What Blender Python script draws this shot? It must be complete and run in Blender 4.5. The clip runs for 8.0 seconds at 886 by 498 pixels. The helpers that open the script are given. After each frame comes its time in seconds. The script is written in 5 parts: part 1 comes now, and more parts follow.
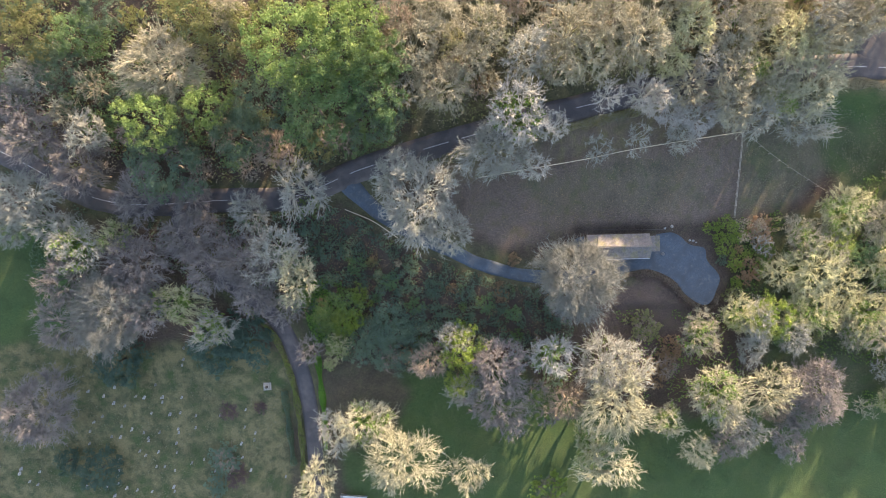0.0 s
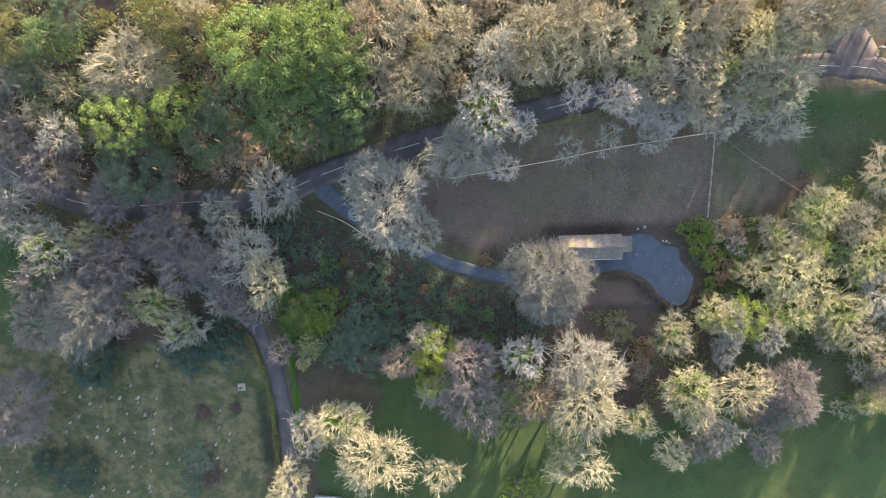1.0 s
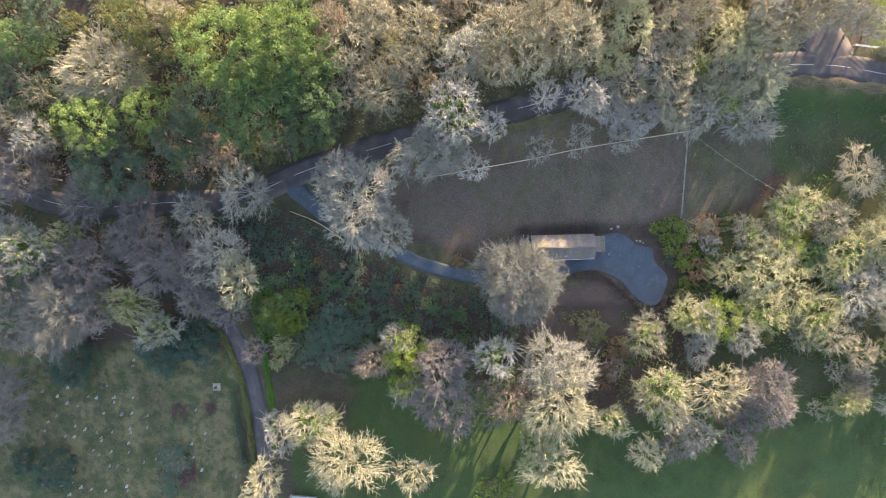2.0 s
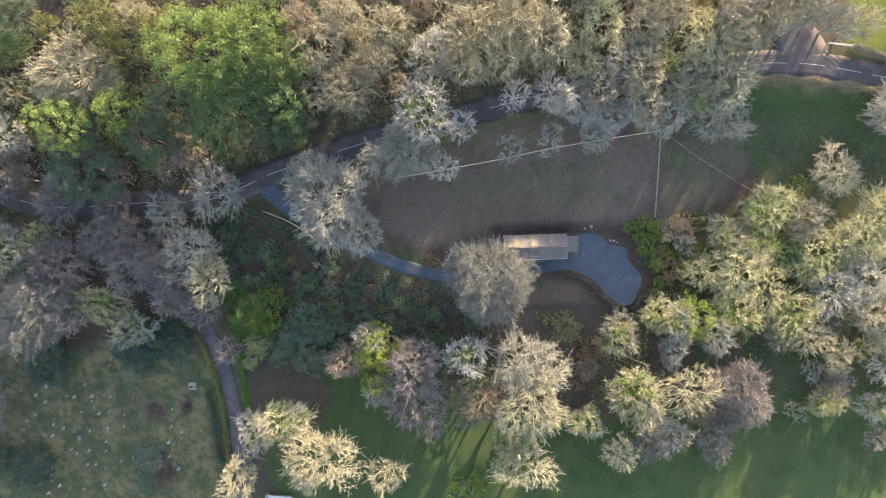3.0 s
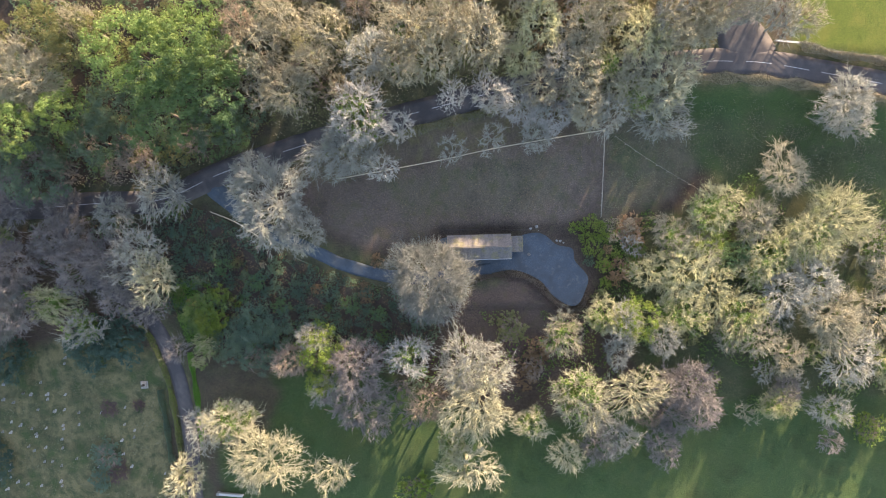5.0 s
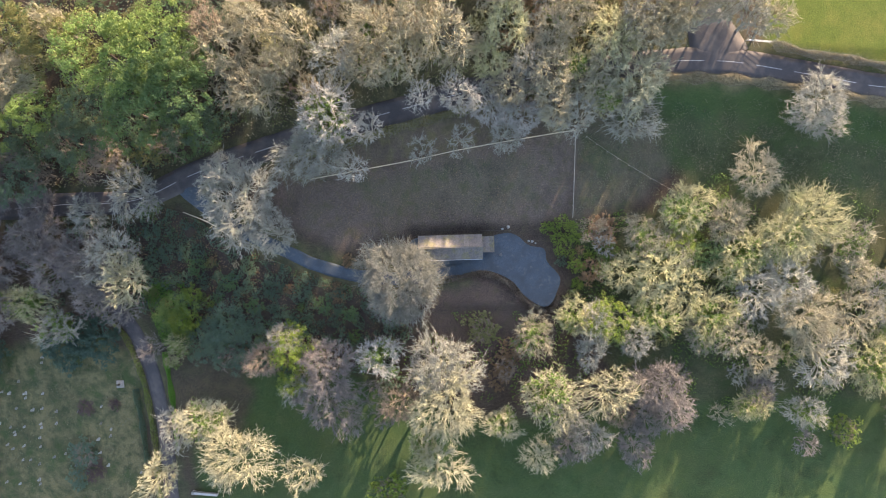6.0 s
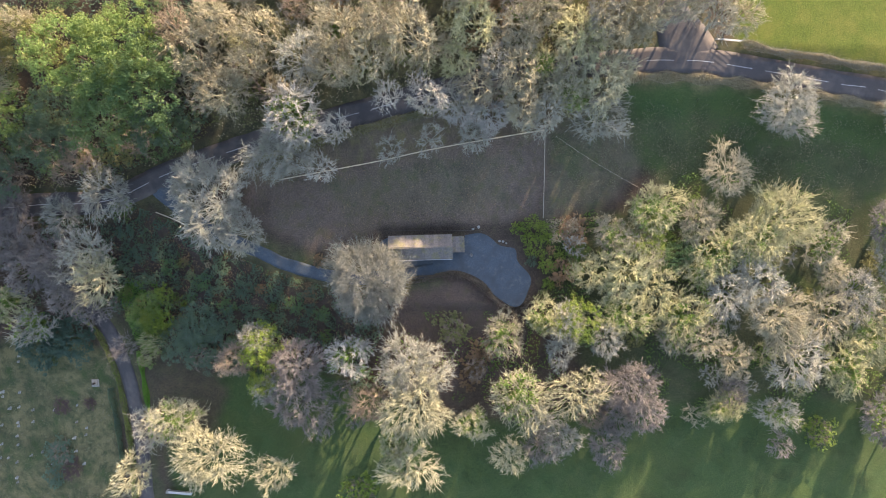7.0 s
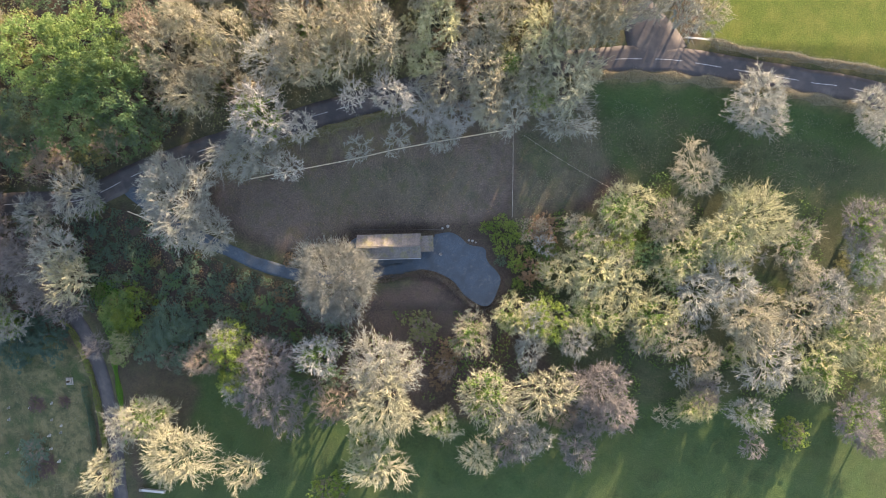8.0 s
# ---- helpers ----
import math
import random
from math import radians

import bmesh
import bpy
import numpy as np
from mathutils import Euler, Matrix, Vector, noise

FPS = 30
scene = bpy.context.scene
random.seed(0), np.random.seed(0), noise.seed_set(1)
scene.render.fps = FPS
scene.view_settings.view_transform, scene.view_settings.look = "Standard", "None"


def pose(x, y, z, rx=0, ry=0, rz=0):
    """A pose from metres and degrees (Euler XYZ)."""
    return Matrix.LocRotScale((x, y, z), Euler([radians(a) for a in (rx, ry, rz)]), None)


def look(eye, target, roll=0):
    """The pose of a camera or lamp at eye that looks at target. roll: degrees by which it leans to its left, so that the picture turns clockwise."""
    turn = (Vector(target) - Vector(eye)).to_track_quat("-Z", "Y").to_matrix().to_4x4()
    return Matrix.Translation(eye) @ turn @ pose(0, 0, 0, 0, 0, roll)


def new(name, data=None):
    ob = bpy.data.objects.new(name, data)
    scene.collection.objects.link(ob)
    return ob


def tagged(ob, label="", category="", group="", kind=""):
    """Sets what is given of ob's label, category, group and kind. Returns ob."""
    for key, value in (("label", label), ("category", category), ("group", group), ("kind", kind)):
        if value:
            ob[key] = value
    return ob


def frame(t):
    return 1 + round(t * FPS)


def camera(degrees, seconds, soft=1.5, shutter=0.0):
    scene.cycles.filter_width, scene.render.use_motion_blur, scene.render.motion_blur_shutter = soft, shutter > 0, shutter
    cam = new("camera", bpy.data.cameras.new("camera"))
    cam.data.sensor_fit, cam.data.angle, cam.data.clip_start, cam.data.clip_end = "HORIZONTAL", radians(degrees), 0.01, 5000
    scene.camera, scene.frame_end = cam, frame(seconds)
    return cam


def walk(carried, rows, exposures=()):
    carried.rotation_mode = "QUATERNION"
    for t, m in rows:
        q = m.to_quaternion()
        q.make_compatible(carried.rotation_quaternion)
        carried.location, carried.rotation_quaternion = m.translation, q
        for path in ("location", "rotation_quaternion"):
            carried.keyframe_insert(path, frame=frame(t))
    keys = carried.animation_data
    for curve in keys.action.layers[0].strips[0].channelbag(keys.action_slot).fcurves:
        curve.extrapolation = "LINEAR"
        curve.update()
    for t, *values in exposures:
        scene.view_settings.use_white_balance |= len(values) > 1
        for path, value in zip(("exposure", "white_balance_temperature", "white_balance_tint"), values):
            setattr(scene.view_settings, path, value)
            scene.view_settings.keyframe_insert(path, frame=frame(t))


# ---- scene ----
cam = camera(73.0, 8.0, soft=0.95)
PATH = [
    (0.0, -32.3101, 0.5926, 142.1729, -0.3684, -2.5414, 0.2166),
    (1.0, -24.2814, 0.4314, 142.6412, -0.2026, -1.9699, 0.126),
    (2.0, -16.2619, 0.2417, 142.9894, -0.1116, -1.3446, 0.0618),
    (3.0, -8.1942, 0.11, 143.2287, -0.0703, -0.6789, 0.0228),
    (4.0, -0.0286, 0.0652, 143.3629, -0.0541, 0.0139, 0.0076),
    (5.0, 8.2772, 0.0786, 143.3877, -0.038, 0.7204, 0.015),
    (6.0, 16.758, 0.0637, 143.2912, 0.0028, 1.4271, 0.0437),
    (7.0, 25.441, -0.1237, 143.0538, 0.0931, 2.1208, 0.0925),
    (8.0, 34.3459, -0.6851, 142.6481, 0.2578, 2.7878, 0.1601),
]
walk(cam, [(t, pose(x, y, z, rx, ry, rz)) for t, x, y, z, rx, ry, rz in PATH],
     exposures=[(0.0, 2.01, 6900, 24.5), (8.0, 1.82, 6900, 24.0)])

# ---- sky, sun, exposure ----
SUN_AZ, SUN_EL = 25.0, 14.5
sun_way = Vector((math.sin(radians(SUN_AZ)) * math.cos(radians(SUN_EL)),
                  math.cos(radians(SUN_AZ)) * math.cos(radians(SUN_EL)), math.sin(radians(SUN_EL))))
world = bpy.data.worlds.new("sky")
scene.world = world
world.use_nodes = True
sky = world.node_tree.nodes.new("ShaderNodeTexSky")
sky.sky_type, sky.sun_disc = "NISHITA", False
sky.sun_elevation, sky.sun_rotation = radians(SUN_EL), radians(SUN_AZ)
world.node_tree.links.new(sky.outputs[0], world.node_tree.nodes["Background"].inputs[0])
world.node_tree.nodes["Background"].inputs[1].default_value = 0.176
lamp = bpy.data.lights.new("sun", "SUN")
lamp.energy, lamp.angle, lamp.color = 5.2, radians(0.6), (1.0, 0.83, 0.585)
new("sun", lamp).matrix_world = look(sun_way * 300, (0, 0, 0))

# ---- materials ----
class Nodes:
    """A small hand for building node materials."""

    def __init__(self, name, rough=0.9):
        self.mat = bpy.data.materials.new(name)
        self.mat.use_nodes = True
        self.tree = self.mat.node_tree
        self.shader = self.tree.nodes["Principled BSDF"]
        self.shader.inputs["Roughness"].default_value = rough
        self.shader.inputs["Specular IOR Level"].default_value = 0.25
        self.place = self.add("ShaderNodeNewGeometry").outputs["Position"]

    def add(self, kind):
        return self.tree.nodes.new(kind)

    def link(self, a, b):
        self.tree.links.new(a, b)

    def noise(self, scale, detail=4.0, rough=0.6, place=None, stretch=None):
        n = self.add("ShaderNodeTexNoise")
        n.inputs["Scale"].default_value, n.inputs["Detail"].default_value = scale, detail
        n.inputs["Roughness"].default_value = rough
        place = place or self.place
        if stretch:
            m = self.add("ShaderNodeMapping")
            m.inputs["Scale"].default_value = stretch
            self.link(place, m.inputs["Vector"])
            place = m.outputs[0]
        self.link(place, n.inputs["Vector"])
        return n.outputs["Fac"]

    def ramp(self, fac, *stops):
        r = self.add("ShaderNodeValToRGB")
        e = r.color_ramp.elements
        while len(e) < len(stops):
            e.new(0.5)
        for el, (pos, col) in zip(e, stops):
            el.position = pos
            el.color = (*col, 1) if len(col) == 3 else col
        self.link(fac, r.inputs[0])
        return r.outputs[0]

    def step(self, fac, lo, hi):
        m = self.add("ShaderNodeMapRange")
        m.inputs["From Min"].default_value, m.inputs["From Max"].default_value = lo, hi
        self.link(fac, m.inputs["Value"])
        return m.outputs[0]

    def mix(self, fac, a, b, mode="MIX"):
        m = self.add("ShaderNodeMix")
        m.data_type, m.blend_type = "RGBA", mode
        for sock, v in ((m.inputs[0], fac), (m.inputs[6], a), (m.inputs[7], b)):
            if isinstance(v, (int, float)):
                sock.default_value = v
            elif isinstance(v, tuple):
                sock.default_value = (*v, 1)
            else:
                self.link(v, sock)
        return m.outputs[2]

    def times(self, a, b):
        m = self.add("ShaderNodeMath")
        m.operation = "MULTIPLY"
        for sock, v in ((m.inputs[0], a), (m.inputs[1], b)):
            if isinstance(v, (int, float)):
                sock.default_value = v
            else:
                self.link(v, sock)
        return m.outputs[0]

    def attr(self, name):
        a = self.add("ShaderNodeAttribute")
        a.attribute_name = name
        return a.outputs["Fac"]

    def random(self):
        return self.add("ShaderNodeObjectInfo").outputs["Random"]

    def island(self):
        return self.add("ShaderNodeNewGeometry").outputs["Random Per Island"]

    def done(self, colour, height=None, strength=0.4, distance=0.05):
        self.link(colour, self.shader.inputs["Base Color"])
        if height is not None:
            b = self.add("ShaderNodeBump")
            b.inputs["Strength"].default_value, b.inputs["Distance"].default_value = strength, distance
            self.link(height, b.inputs["Height"])
            self.link(b.outputs[0], self.shader.inputs["Normal"])
        return self.mat


def scaled(c, k):
    return tuple(min(1.0, v * k) for v in c)


def bark_material(name, c, lichen=(0.28, 0.30, 0.19)):
    n = Nodes(name)
    grain = n.noise(1.6, 5)
    col = n.ramp(grain, (0.3, scaled(c, 0.6)), (0.55, c), (0.75, scaled(c, 1.25)))
    col = n.mix(n.step(n.noise(0.35, 3), 0.52, 0.72), col, lichen)
    col = n.mix(0.5, col, n.ramp(n.random(), (0.0, scaled(c, 0.7)), (0.5, c), (1.0, scaled(c, 1.3))))
    return n.done(col, n.noise(6, 4), 0.5, 0.04)


def leaf_material(name, c, other, glow=0.25):
    n = Nodes(name, 0.55)
    col = n.ramp(n.island(), (0.0, scaled(c, 0.7)), (0.45, c), (0.85, scaled(c, 1.2)), (1.0, other))
    col = n.mix(n.step(n.noise(0.28, 3), 0.42, 0.68), col, other)
    col = n.mix(0.35, col, n.ramp(n.random(), (0.0, scaled(c, 0.7)), (1.0, scaled(c, 1.3))))
    m = n.done(col)
    thin = n.add("ShaderNodeBsdfTranslucent")
    n.link(n.mix(0.4, col, (0.25, 0.32, 0.05)), thin.inputs[0])
    both = n.add("ShaderNodeMixShader")
    both.inputs[0].default_value = glow
    n.link(n.shader.outputs[0], both.inputs[1])
    n.link(thin.outputs[0], both.inputs[2])
    n.link(both.outputs[0], n.tree.nodes["Material Output"].inputs[0])
    return m


BARK = {
    # Cream partly carries sunlight on the twigs in its colour, grey the shade.
    "grey": bark_material("grey_bark", (0.28, 0.278, 0.222)),
    "tan": bark_material("tan_bark", (0.312, 0.286, 0.187)),
    "mauve": bark_material("mauve_bark", (0.19, 0.17, 0.15), (0.22, 0.21, 0.165)),
    "cream": bark_material("cream_bark", (0.325, 0.315, 0.20), (0.33, 0.325, 0.17)),
    "white": bark_material("white_bark", (0.38, 0.365, 0.31)),
    "brown": bark_material("brown_bark", (0.245, 0.198, 0.142), (0.26, 0.215, 0.14)),
    "olive": bark_material("olive_bark", (0.35, 0.34, 0.18), (0.26, 0.31, 0.10)),
    # Darkened in colour for the shade on the tree by the barn.
    "beech": bark_material("beech_bark", (0.20, 0.205, 0.17), (0.24, 0.24, 0.17)),
    "dark": bark_material("dark_bark", (0.12, 0.10, 0.08)),
}
LEAF = {
    "green": leaf_material("green_leaf", (0.085, 0.155, 0.065), (0.16, 0.225, 0.08)),
    "bright": leaf_material("bright_leaf", (0.145, 0.23, 0.07), (0.25, 0.31, 0.09)),
    "dark": leaf_material("dark_leaf", (0.08, 0.13, 0.09), (0.125, 0.175, 0.095)),
    "olive": leaf_material("olive_leaf", (0.145, 0.155, 0.06), (0.24, 0.21, 0.09)),
    "lime": leaf_material("lime_leaf", (0.15, 0.225, 0.035), (0.24, 0.28, 0.06)),
    "russet": leaf_material("russet_leaf", (0.225, 0.135, 0.075), (0.31, 0.205, 0.115)),
    "fern": leaf_material("fern_leaf", (0.085, 0.135, 0.04), (0.17, 0.2, 0.06)),
    "straw": leaf_material("straw_leaf", (0.38, 0.315, 0.20), (0.47, 0.40, 0.265), 0.15),
    "plum": leaf_material("plum_leaf", (0.09, 0.055, 0.05), (0.13, 0.085, 0.065), 0.1),
    "ivy": leaf_material("ivy_leaf", (0.09, 0.17, 0.03), (0.18, 0.23, 0.05)),
    "hedge": leaf_material("hedge_leaf", (0.19, 0.165, 0.11), (0.27, 0.23, 0.14), 0.1),
    "brush": leaf_material("brush_leaf", (0.10, 0.075, 0.055), (0.16, 0.125, 0.085), 0.1),
    "moss": leaf_material("moss_leaf", (0.10, 0.25, 0.03), (0.16, 0.30, 0.05)),
    "tuft": leaf_material("tuft_leaf", (0.13, 0.135, 0.08), (0.22, 0.20, 0.125), 0.1),
    "yew": leaf_material("yew_leaf", (0.04, 0.078, 0.055), (0.06, 0.1, 0.058), 0.1),
}


def asphalt_material():
    n = Nodes("asphalt", 0.85)
    fine = n.noise(9, 6, 0.7)
    col = n.ramp(fine, (0.25, (0.054, 0.051, 0.051)), (0.6, (0.086, 0.08, 0.078)), (0.85, (0.135, 0.123, 0.115)))
    col = n.mix(n.step(n.noise(0.25, 4), 0.45, 0.75), col, (0.145, 0.127, 0.11))
    return n.done(col, fine, 0.3, 0.01)


def gravel_material():
    n = Nodes("gravel", 0.9)
    v = n.add("ShaderNodeTexVoronoi")
    v.inputs["Scale"].default_value = 9.0
    n.link(n.place, v.inputs["Vector"])
    # The blue of sky-lit shade is mixed into the gravel's own grey.
    col = n.ramp(v.outputs["Distance"], (0.0, (0.108, 0.142, 0.165)), (0.5, (0.077, 0.101, 0.12)), (1.0, (0.042, 0.056, 0.067)))
    col = n.mix(n.step(n.noise(0.35, 6), 0.42, 0.66), col, (0.066, 0.08, 0.088))
    col = n.mix(n.step(n.noise(0.9, 6, 0.7), 0.55, 0.72), col, (0.13, 0.142, 0.14))
    return n.done(col, v.outputs["Distance"], 0.5, 0.03)


def paint_material():
    n = Nodes("road_paint", 0.7)
    return n.done(n.ramp(n.noise(3, 5), (0.35, (0.25, 0.24, 0.23)), (0.55, (0.58, 0.57, 0.54))))


def ground_material():
    """Soil and fallen leaves; grass, dry grass and moss lie over it by the sheet's own cover."""
    n = Nodes("ground", 0.95)
    fine, mid, wide = n.noise(3.5, 8, 0.7), n.noise(0.45, 5), n.noise(0.07, 4)
    soil = n.ramp(fine, (0.3, (0.036, 0.027, 0.021)), (0.5, (0.078, 0.058, 0.042)), (0.68, (0.13, 0.098, 0.068)), (0.8, (0.24, 0.18, 0.12)))
    soil = n.mix(n.step(mid, 0.5, 0.68), soil, n.ramp(fine, (0.3, (0.056, 0.048, 0.03)), (0.7, (0.12, 0.097, 0.058))))
    field = n.ramp(fine, (0.3, (0.068, 0.051, 0.044)), (0.5, (0.15, 0.11, 0.09)), (0.68, (0.235, 0.173, 0.133)), (0.8, (0.37, 0.28, 0.20)))
    field = n.mix(n.step(mid, 0.5, 0.68), field, n.ramp(fine, (0.3, (0.066, 0.056, 0.037)), (0.7, (0.17, 0.137, 0.088))))
    soil = n.mix(n.attr("field"), soil, field)
    grass = n.ramp(fine, (0.28, (0.02, 0.046, 0.016)), (0.52, (0.05, 0.092, 0.03)), (0.75, (0.108, 0.15, 0.044)))
    grass = n.mix(n.step(wide, 0.42, 0.62), grass, n.ramp(fine, (0.3, (0.026, 0.05, 0.018)), (0.7, (0.085, 0.12, 0.038))))
    dry = n.ramp(fine, (0.3, (0.085, 0.085, 0.036)), (0.7, (0.24, 0.205, 0.105)))
    col = n.mix(n.attr("grass"), soil, grass)
    sward = n.ramp(fine, (0.3, (0.035, 0.055, 0.008)), (0.5, (0.062, 0.092, 0.012)), (0.72, (0.105, 0.138, 0.02)))
    patch = n.noise(0.17, 6, 0.65)
    col = n.mix(n.times(n.attr("grass"), n.step(patch, 0.52, 0.62)), col, n.ramp(fine, (0.3, (0.024, 0.052, 0.018)), (0.7, (0.085, 0.125, 0.036))))
    col = n.mix(n.times(n.times(n.attr("dry"), n.step(mid, 0.35, 0.6)), n.step(patch, 0.64, 0.34)), col, dry)
    col = n.mix(1.0, col, n.ramp(n.noise(0.11, 7, 0.7), (0.35, (0.72, 0.72, 0.72)), (0.5, (0.95, 0.95, 0.95)), (0.65, (1.0, 0.97, 0.92))), "MULTIPLY")
    col = n.mix(n.attr("sward"), col, n.mix(n.step(patch, 0.45, 0.62), sward, n.ramp(fine, (0.3, (0.06, 0.078, 0.012)), (0.7, (0.12, 0.136, 0.025)))))
    specks = n.times(n.step(n.noise(2.6, 3, 0.6), 0.6, 0.7), n.step(n.noise(0.22, 3), 0.42, 0.62))
    col = n.mix(n.times(specks, n.attr("fallen")), col, n.ramp(n.noise(5, 2), (0.4, (0.13, 0.09, 0.06)), (0.6, (0.25, 0.20, 0.13))))
    return n.done(col, fine, 0.8, 0.12)


ASPHALT, GRAVEL, PAINT, GROUND = asphalt_material(), gravel_material(), paint_material(), ground_material()


def plain(name, c, rough=0.8, scale=2.0, metal=0.0, spread=0.3):
    n = Nodes(name, rough)
    n.shader.inputs["Metallic"].default_value = metal
    f = n.noise(scale, 6, 0.65)
    col = n.ramp(f, (0.3, scaled(c, 1 - spread)), (0.5, c), (0.72, scaled(c, 1 + spread)))
    col = n.mix(0.3, col, n.ramp(n.random(), (0.0, scaled(c, 0.75)), (1.0, scaled(c, 1.25))))
    return n.done(col, f, 0.3, 0.02)


STONE = plain("headstone_stone", (0.34, 0.335, 0.31), 0.85, 6)
WHITE = plain("white_paint", (0.5, 0.49, 0.45), 0.7, 3, 0, 0.15)
OLD_STONE = plain("weathered_stone", (0.27, 0.265, 0.235), 0.9, 4, 0, 0.5)
FENCE_WOOD = plain("fence_wood", (0.36, 0.32, 0.25), 0.9, 5)
PALE_WOOD = plain("pale_wood", (0.55, 0.47, 0.33), 0.85, 5)
CLADDING = plain("dark_cladding", (0.10, 0.085, 0.07), 0.85, 3)
METAL = plain("galvanised_metal", (0.55, 0.56, 0.57), 0.45, 4, 0.7)


def roof_material():
    n = Nodes("roof_sheet", 0.85)
    f = n.noise(2.2, 8, 0.75)
    col = n.ramp(f, (0.3, (0.085, 0.08, 0.078)), (0.48, (0.15, 0.138, 0.128)), (0.62, (0.205, 0.188, 0.165)), (0.75, (0.31, 0.285, 0.24)))
    col = n.mix(n.step(n.noise(0.45, 5), 0.48, 0.62), col, n.ramp(f, (0.35, (0.10, 0.095, 0.05)), (0.65, (0.25, 0.23, 0.11))))
    col = n.mix(0.3, col, n.ramp(n.random(), (0.0, (0.11, 0.105, 0.10)), (1.0, (0.23, 0.21, 0.185))))
    return n.done(col, n.noise(5, 4), 0.3, 0.02)


ROOF = roof_material()

# ---- helpers of this scene ----
rng = np.random.default_rng(7)


def mesh_of(name, verts, faces, mat=None, smooth=False):
    me = bpy.data.meshes.new(name)
    if isinstance(faces, np.ndarray) and faces.ndim == 2:
        n, k = faces.shape
        v = np.asarray(verts, np.float32)
        me.vertices.add(len(v))
        me.vertices.foreach_set("co", v.ravel())
        me.loops.add(n * k)
        me.loops.foreach_set("vertex_index", faces.astype(np.int32).ravel())
        me.polygons.add(n)
        me.polygons.foreach_set("loop_start", np.arange(0, n * k, k, dtype=np.int32))
        me.update(calc_edges=True)
    else:
        me.from_pydata([tuple(v) for v in verts], [], faces)
    if mat:
        me.materials.append(mat)
    me.polygons.foreach_set("use_smooth", [smooth] * len(me.polygons))
    me.update()
    return me


def part(name, bm, material, parent, label=""):
    """Links a bmesh (or a finished mesh) as one mesh object under a thing or a part."""
    me = bm
    if isinstance(bm, bmesh.types.BMesh):
        me = bpy.data.meshes.new(name)
        bm.to_mesh(me)
        bm.free()
        me.materials.append(material)
    ob = new(name, me)
    ob.parent = parent
    if label:
        ob["label"] = label
    return ob


def box(bm, lo, hi, bevel=0.0, turn=None):
    """A box between two corners, with worn edges."""
    made = bmesh.ops.create_cube(bm, size=1.0)["verts"]
    size = Vector(hi) - Vector(lo)
    mid = (Vector(hi) + Vector(lo)) / 2
    for v in made:
        v.co = Vector((v.co.x * size.x, v.co.y * size.y, v.co.z * size.z))
    if bevel:
        edges = list({e for v in made for e in v.link_edges})
        made = [v for v in bmesh.ops.bevel(bm, geom=edges, offset=bevel, segments=1, affect="EDGES")["verts"]]
    seen = {v for v in bm.verts if v in set(made)}
    for v in seen:
        v.co = (turn @ v.co if turn else v.co) + mid
    return bm


def smoothstep(a, b, x):
    t = np.clip((x - a) / (b - a), 0, 1)
    return t * t * (3 - 2 * t)


def curve_points(points, spacing=1.0):
    """A smooth line (Catmull-Rom) through a few points, resampled evenly."""
    p = np.array(points, float)
    p = np.vstack([2 * p[0] - p[1], p, 2 * p[-1] - p[-2]])
    out = []
    for a, b, c, d in zip(p[:-3], p[1:-2], p[2:-1], p[3:]):
        for t in np.linspace(0, 1, 12, endpoint=False):
            out.append(0.5 * (2 * b + (c - a) * t + (2 * a - 5 * b + 4 * c - d) * t ** 2 + (3 * b - a - 3 * c + d) * t ** 3))
    out = np.array(out + [p[-2]])
    run = np.concatenate([[0], np.cumsum(np.linalg.norm(np.diff(out, axis=0), axis=1))])
    s = np.linspace(0, run[-1], max(2, int(run[-1] / spacing) + 1))
    return np.stack([np.interp(s, run, out[:, i]) for i in range(out.shape[1])], 1)


def away(points, line):
    """The distance of each point from a line."""
    if len(points) < 50:
        a, ab = line[:-1], np.diff(line, axis=0)
        t = np.clip(((points[:, None] - a) * ab).sum(2) / (ab * ab).sum(1), 0, 1)
        return np.linalg.norm(points[:, None] - (a + t[..., None] * ab), axis=2).min(1)
    line = np.vstack([line[:-1:3], line[-1:]])
    best = np.full(len(points), 1e18)
    for a, b in zip(line[:-1], line[1:]):
        ab = b - a
        q = points - a
        t = np.clip((q @ ab) / (ab @ ab), 0, 1)
        q = q - t[:, None] * ab
        best = np.minimum(best, q[:, 0] ** 2 + q[:, 1] ** 2)
    return np.sqrt(best)


def inside(points, poly):
    """Whether each point lies in a polygon."""
    x, y = points[:, 0], points[:, 1]
    hit = np.zeros(len(points), bool)
    for (x1, y1), (x2, y2) in zip(poly, poly[1:] + poly[:1]):
        cross = ((y1 > y) != (y2 > y)) & (x < (x2 - x1) * (y - y1) / (y2 - y1 + 1e-12) + x1)
        hit ^= cross
    return hit


# ---- the land ----
ROAD = curve_points([(-260, 60), (-170, 42), (-130.7, 22.4), (-106, 10.8), (-77.2, 11.0), (-61, 11.9), (-45, 18.2), (-23, 24.9), (5.4, 32.4), (32.4, 38.5), (62, 42.0), (73, 42.4), (80.2, 42.1), (91.7, 40.5), (110, 37.8), (128.3, 34.9), (200, 18), (300, -10)])
DRIVE = curve_points([(-49.5, 16), (-44, 10.6), (-38.6, 6.4), (-32, 2.8), (-24, -0.8), (-16, -4.2), (-6, -6.6), (3.3, -7.0), (11.5, -6.0), (18, -4.8)])
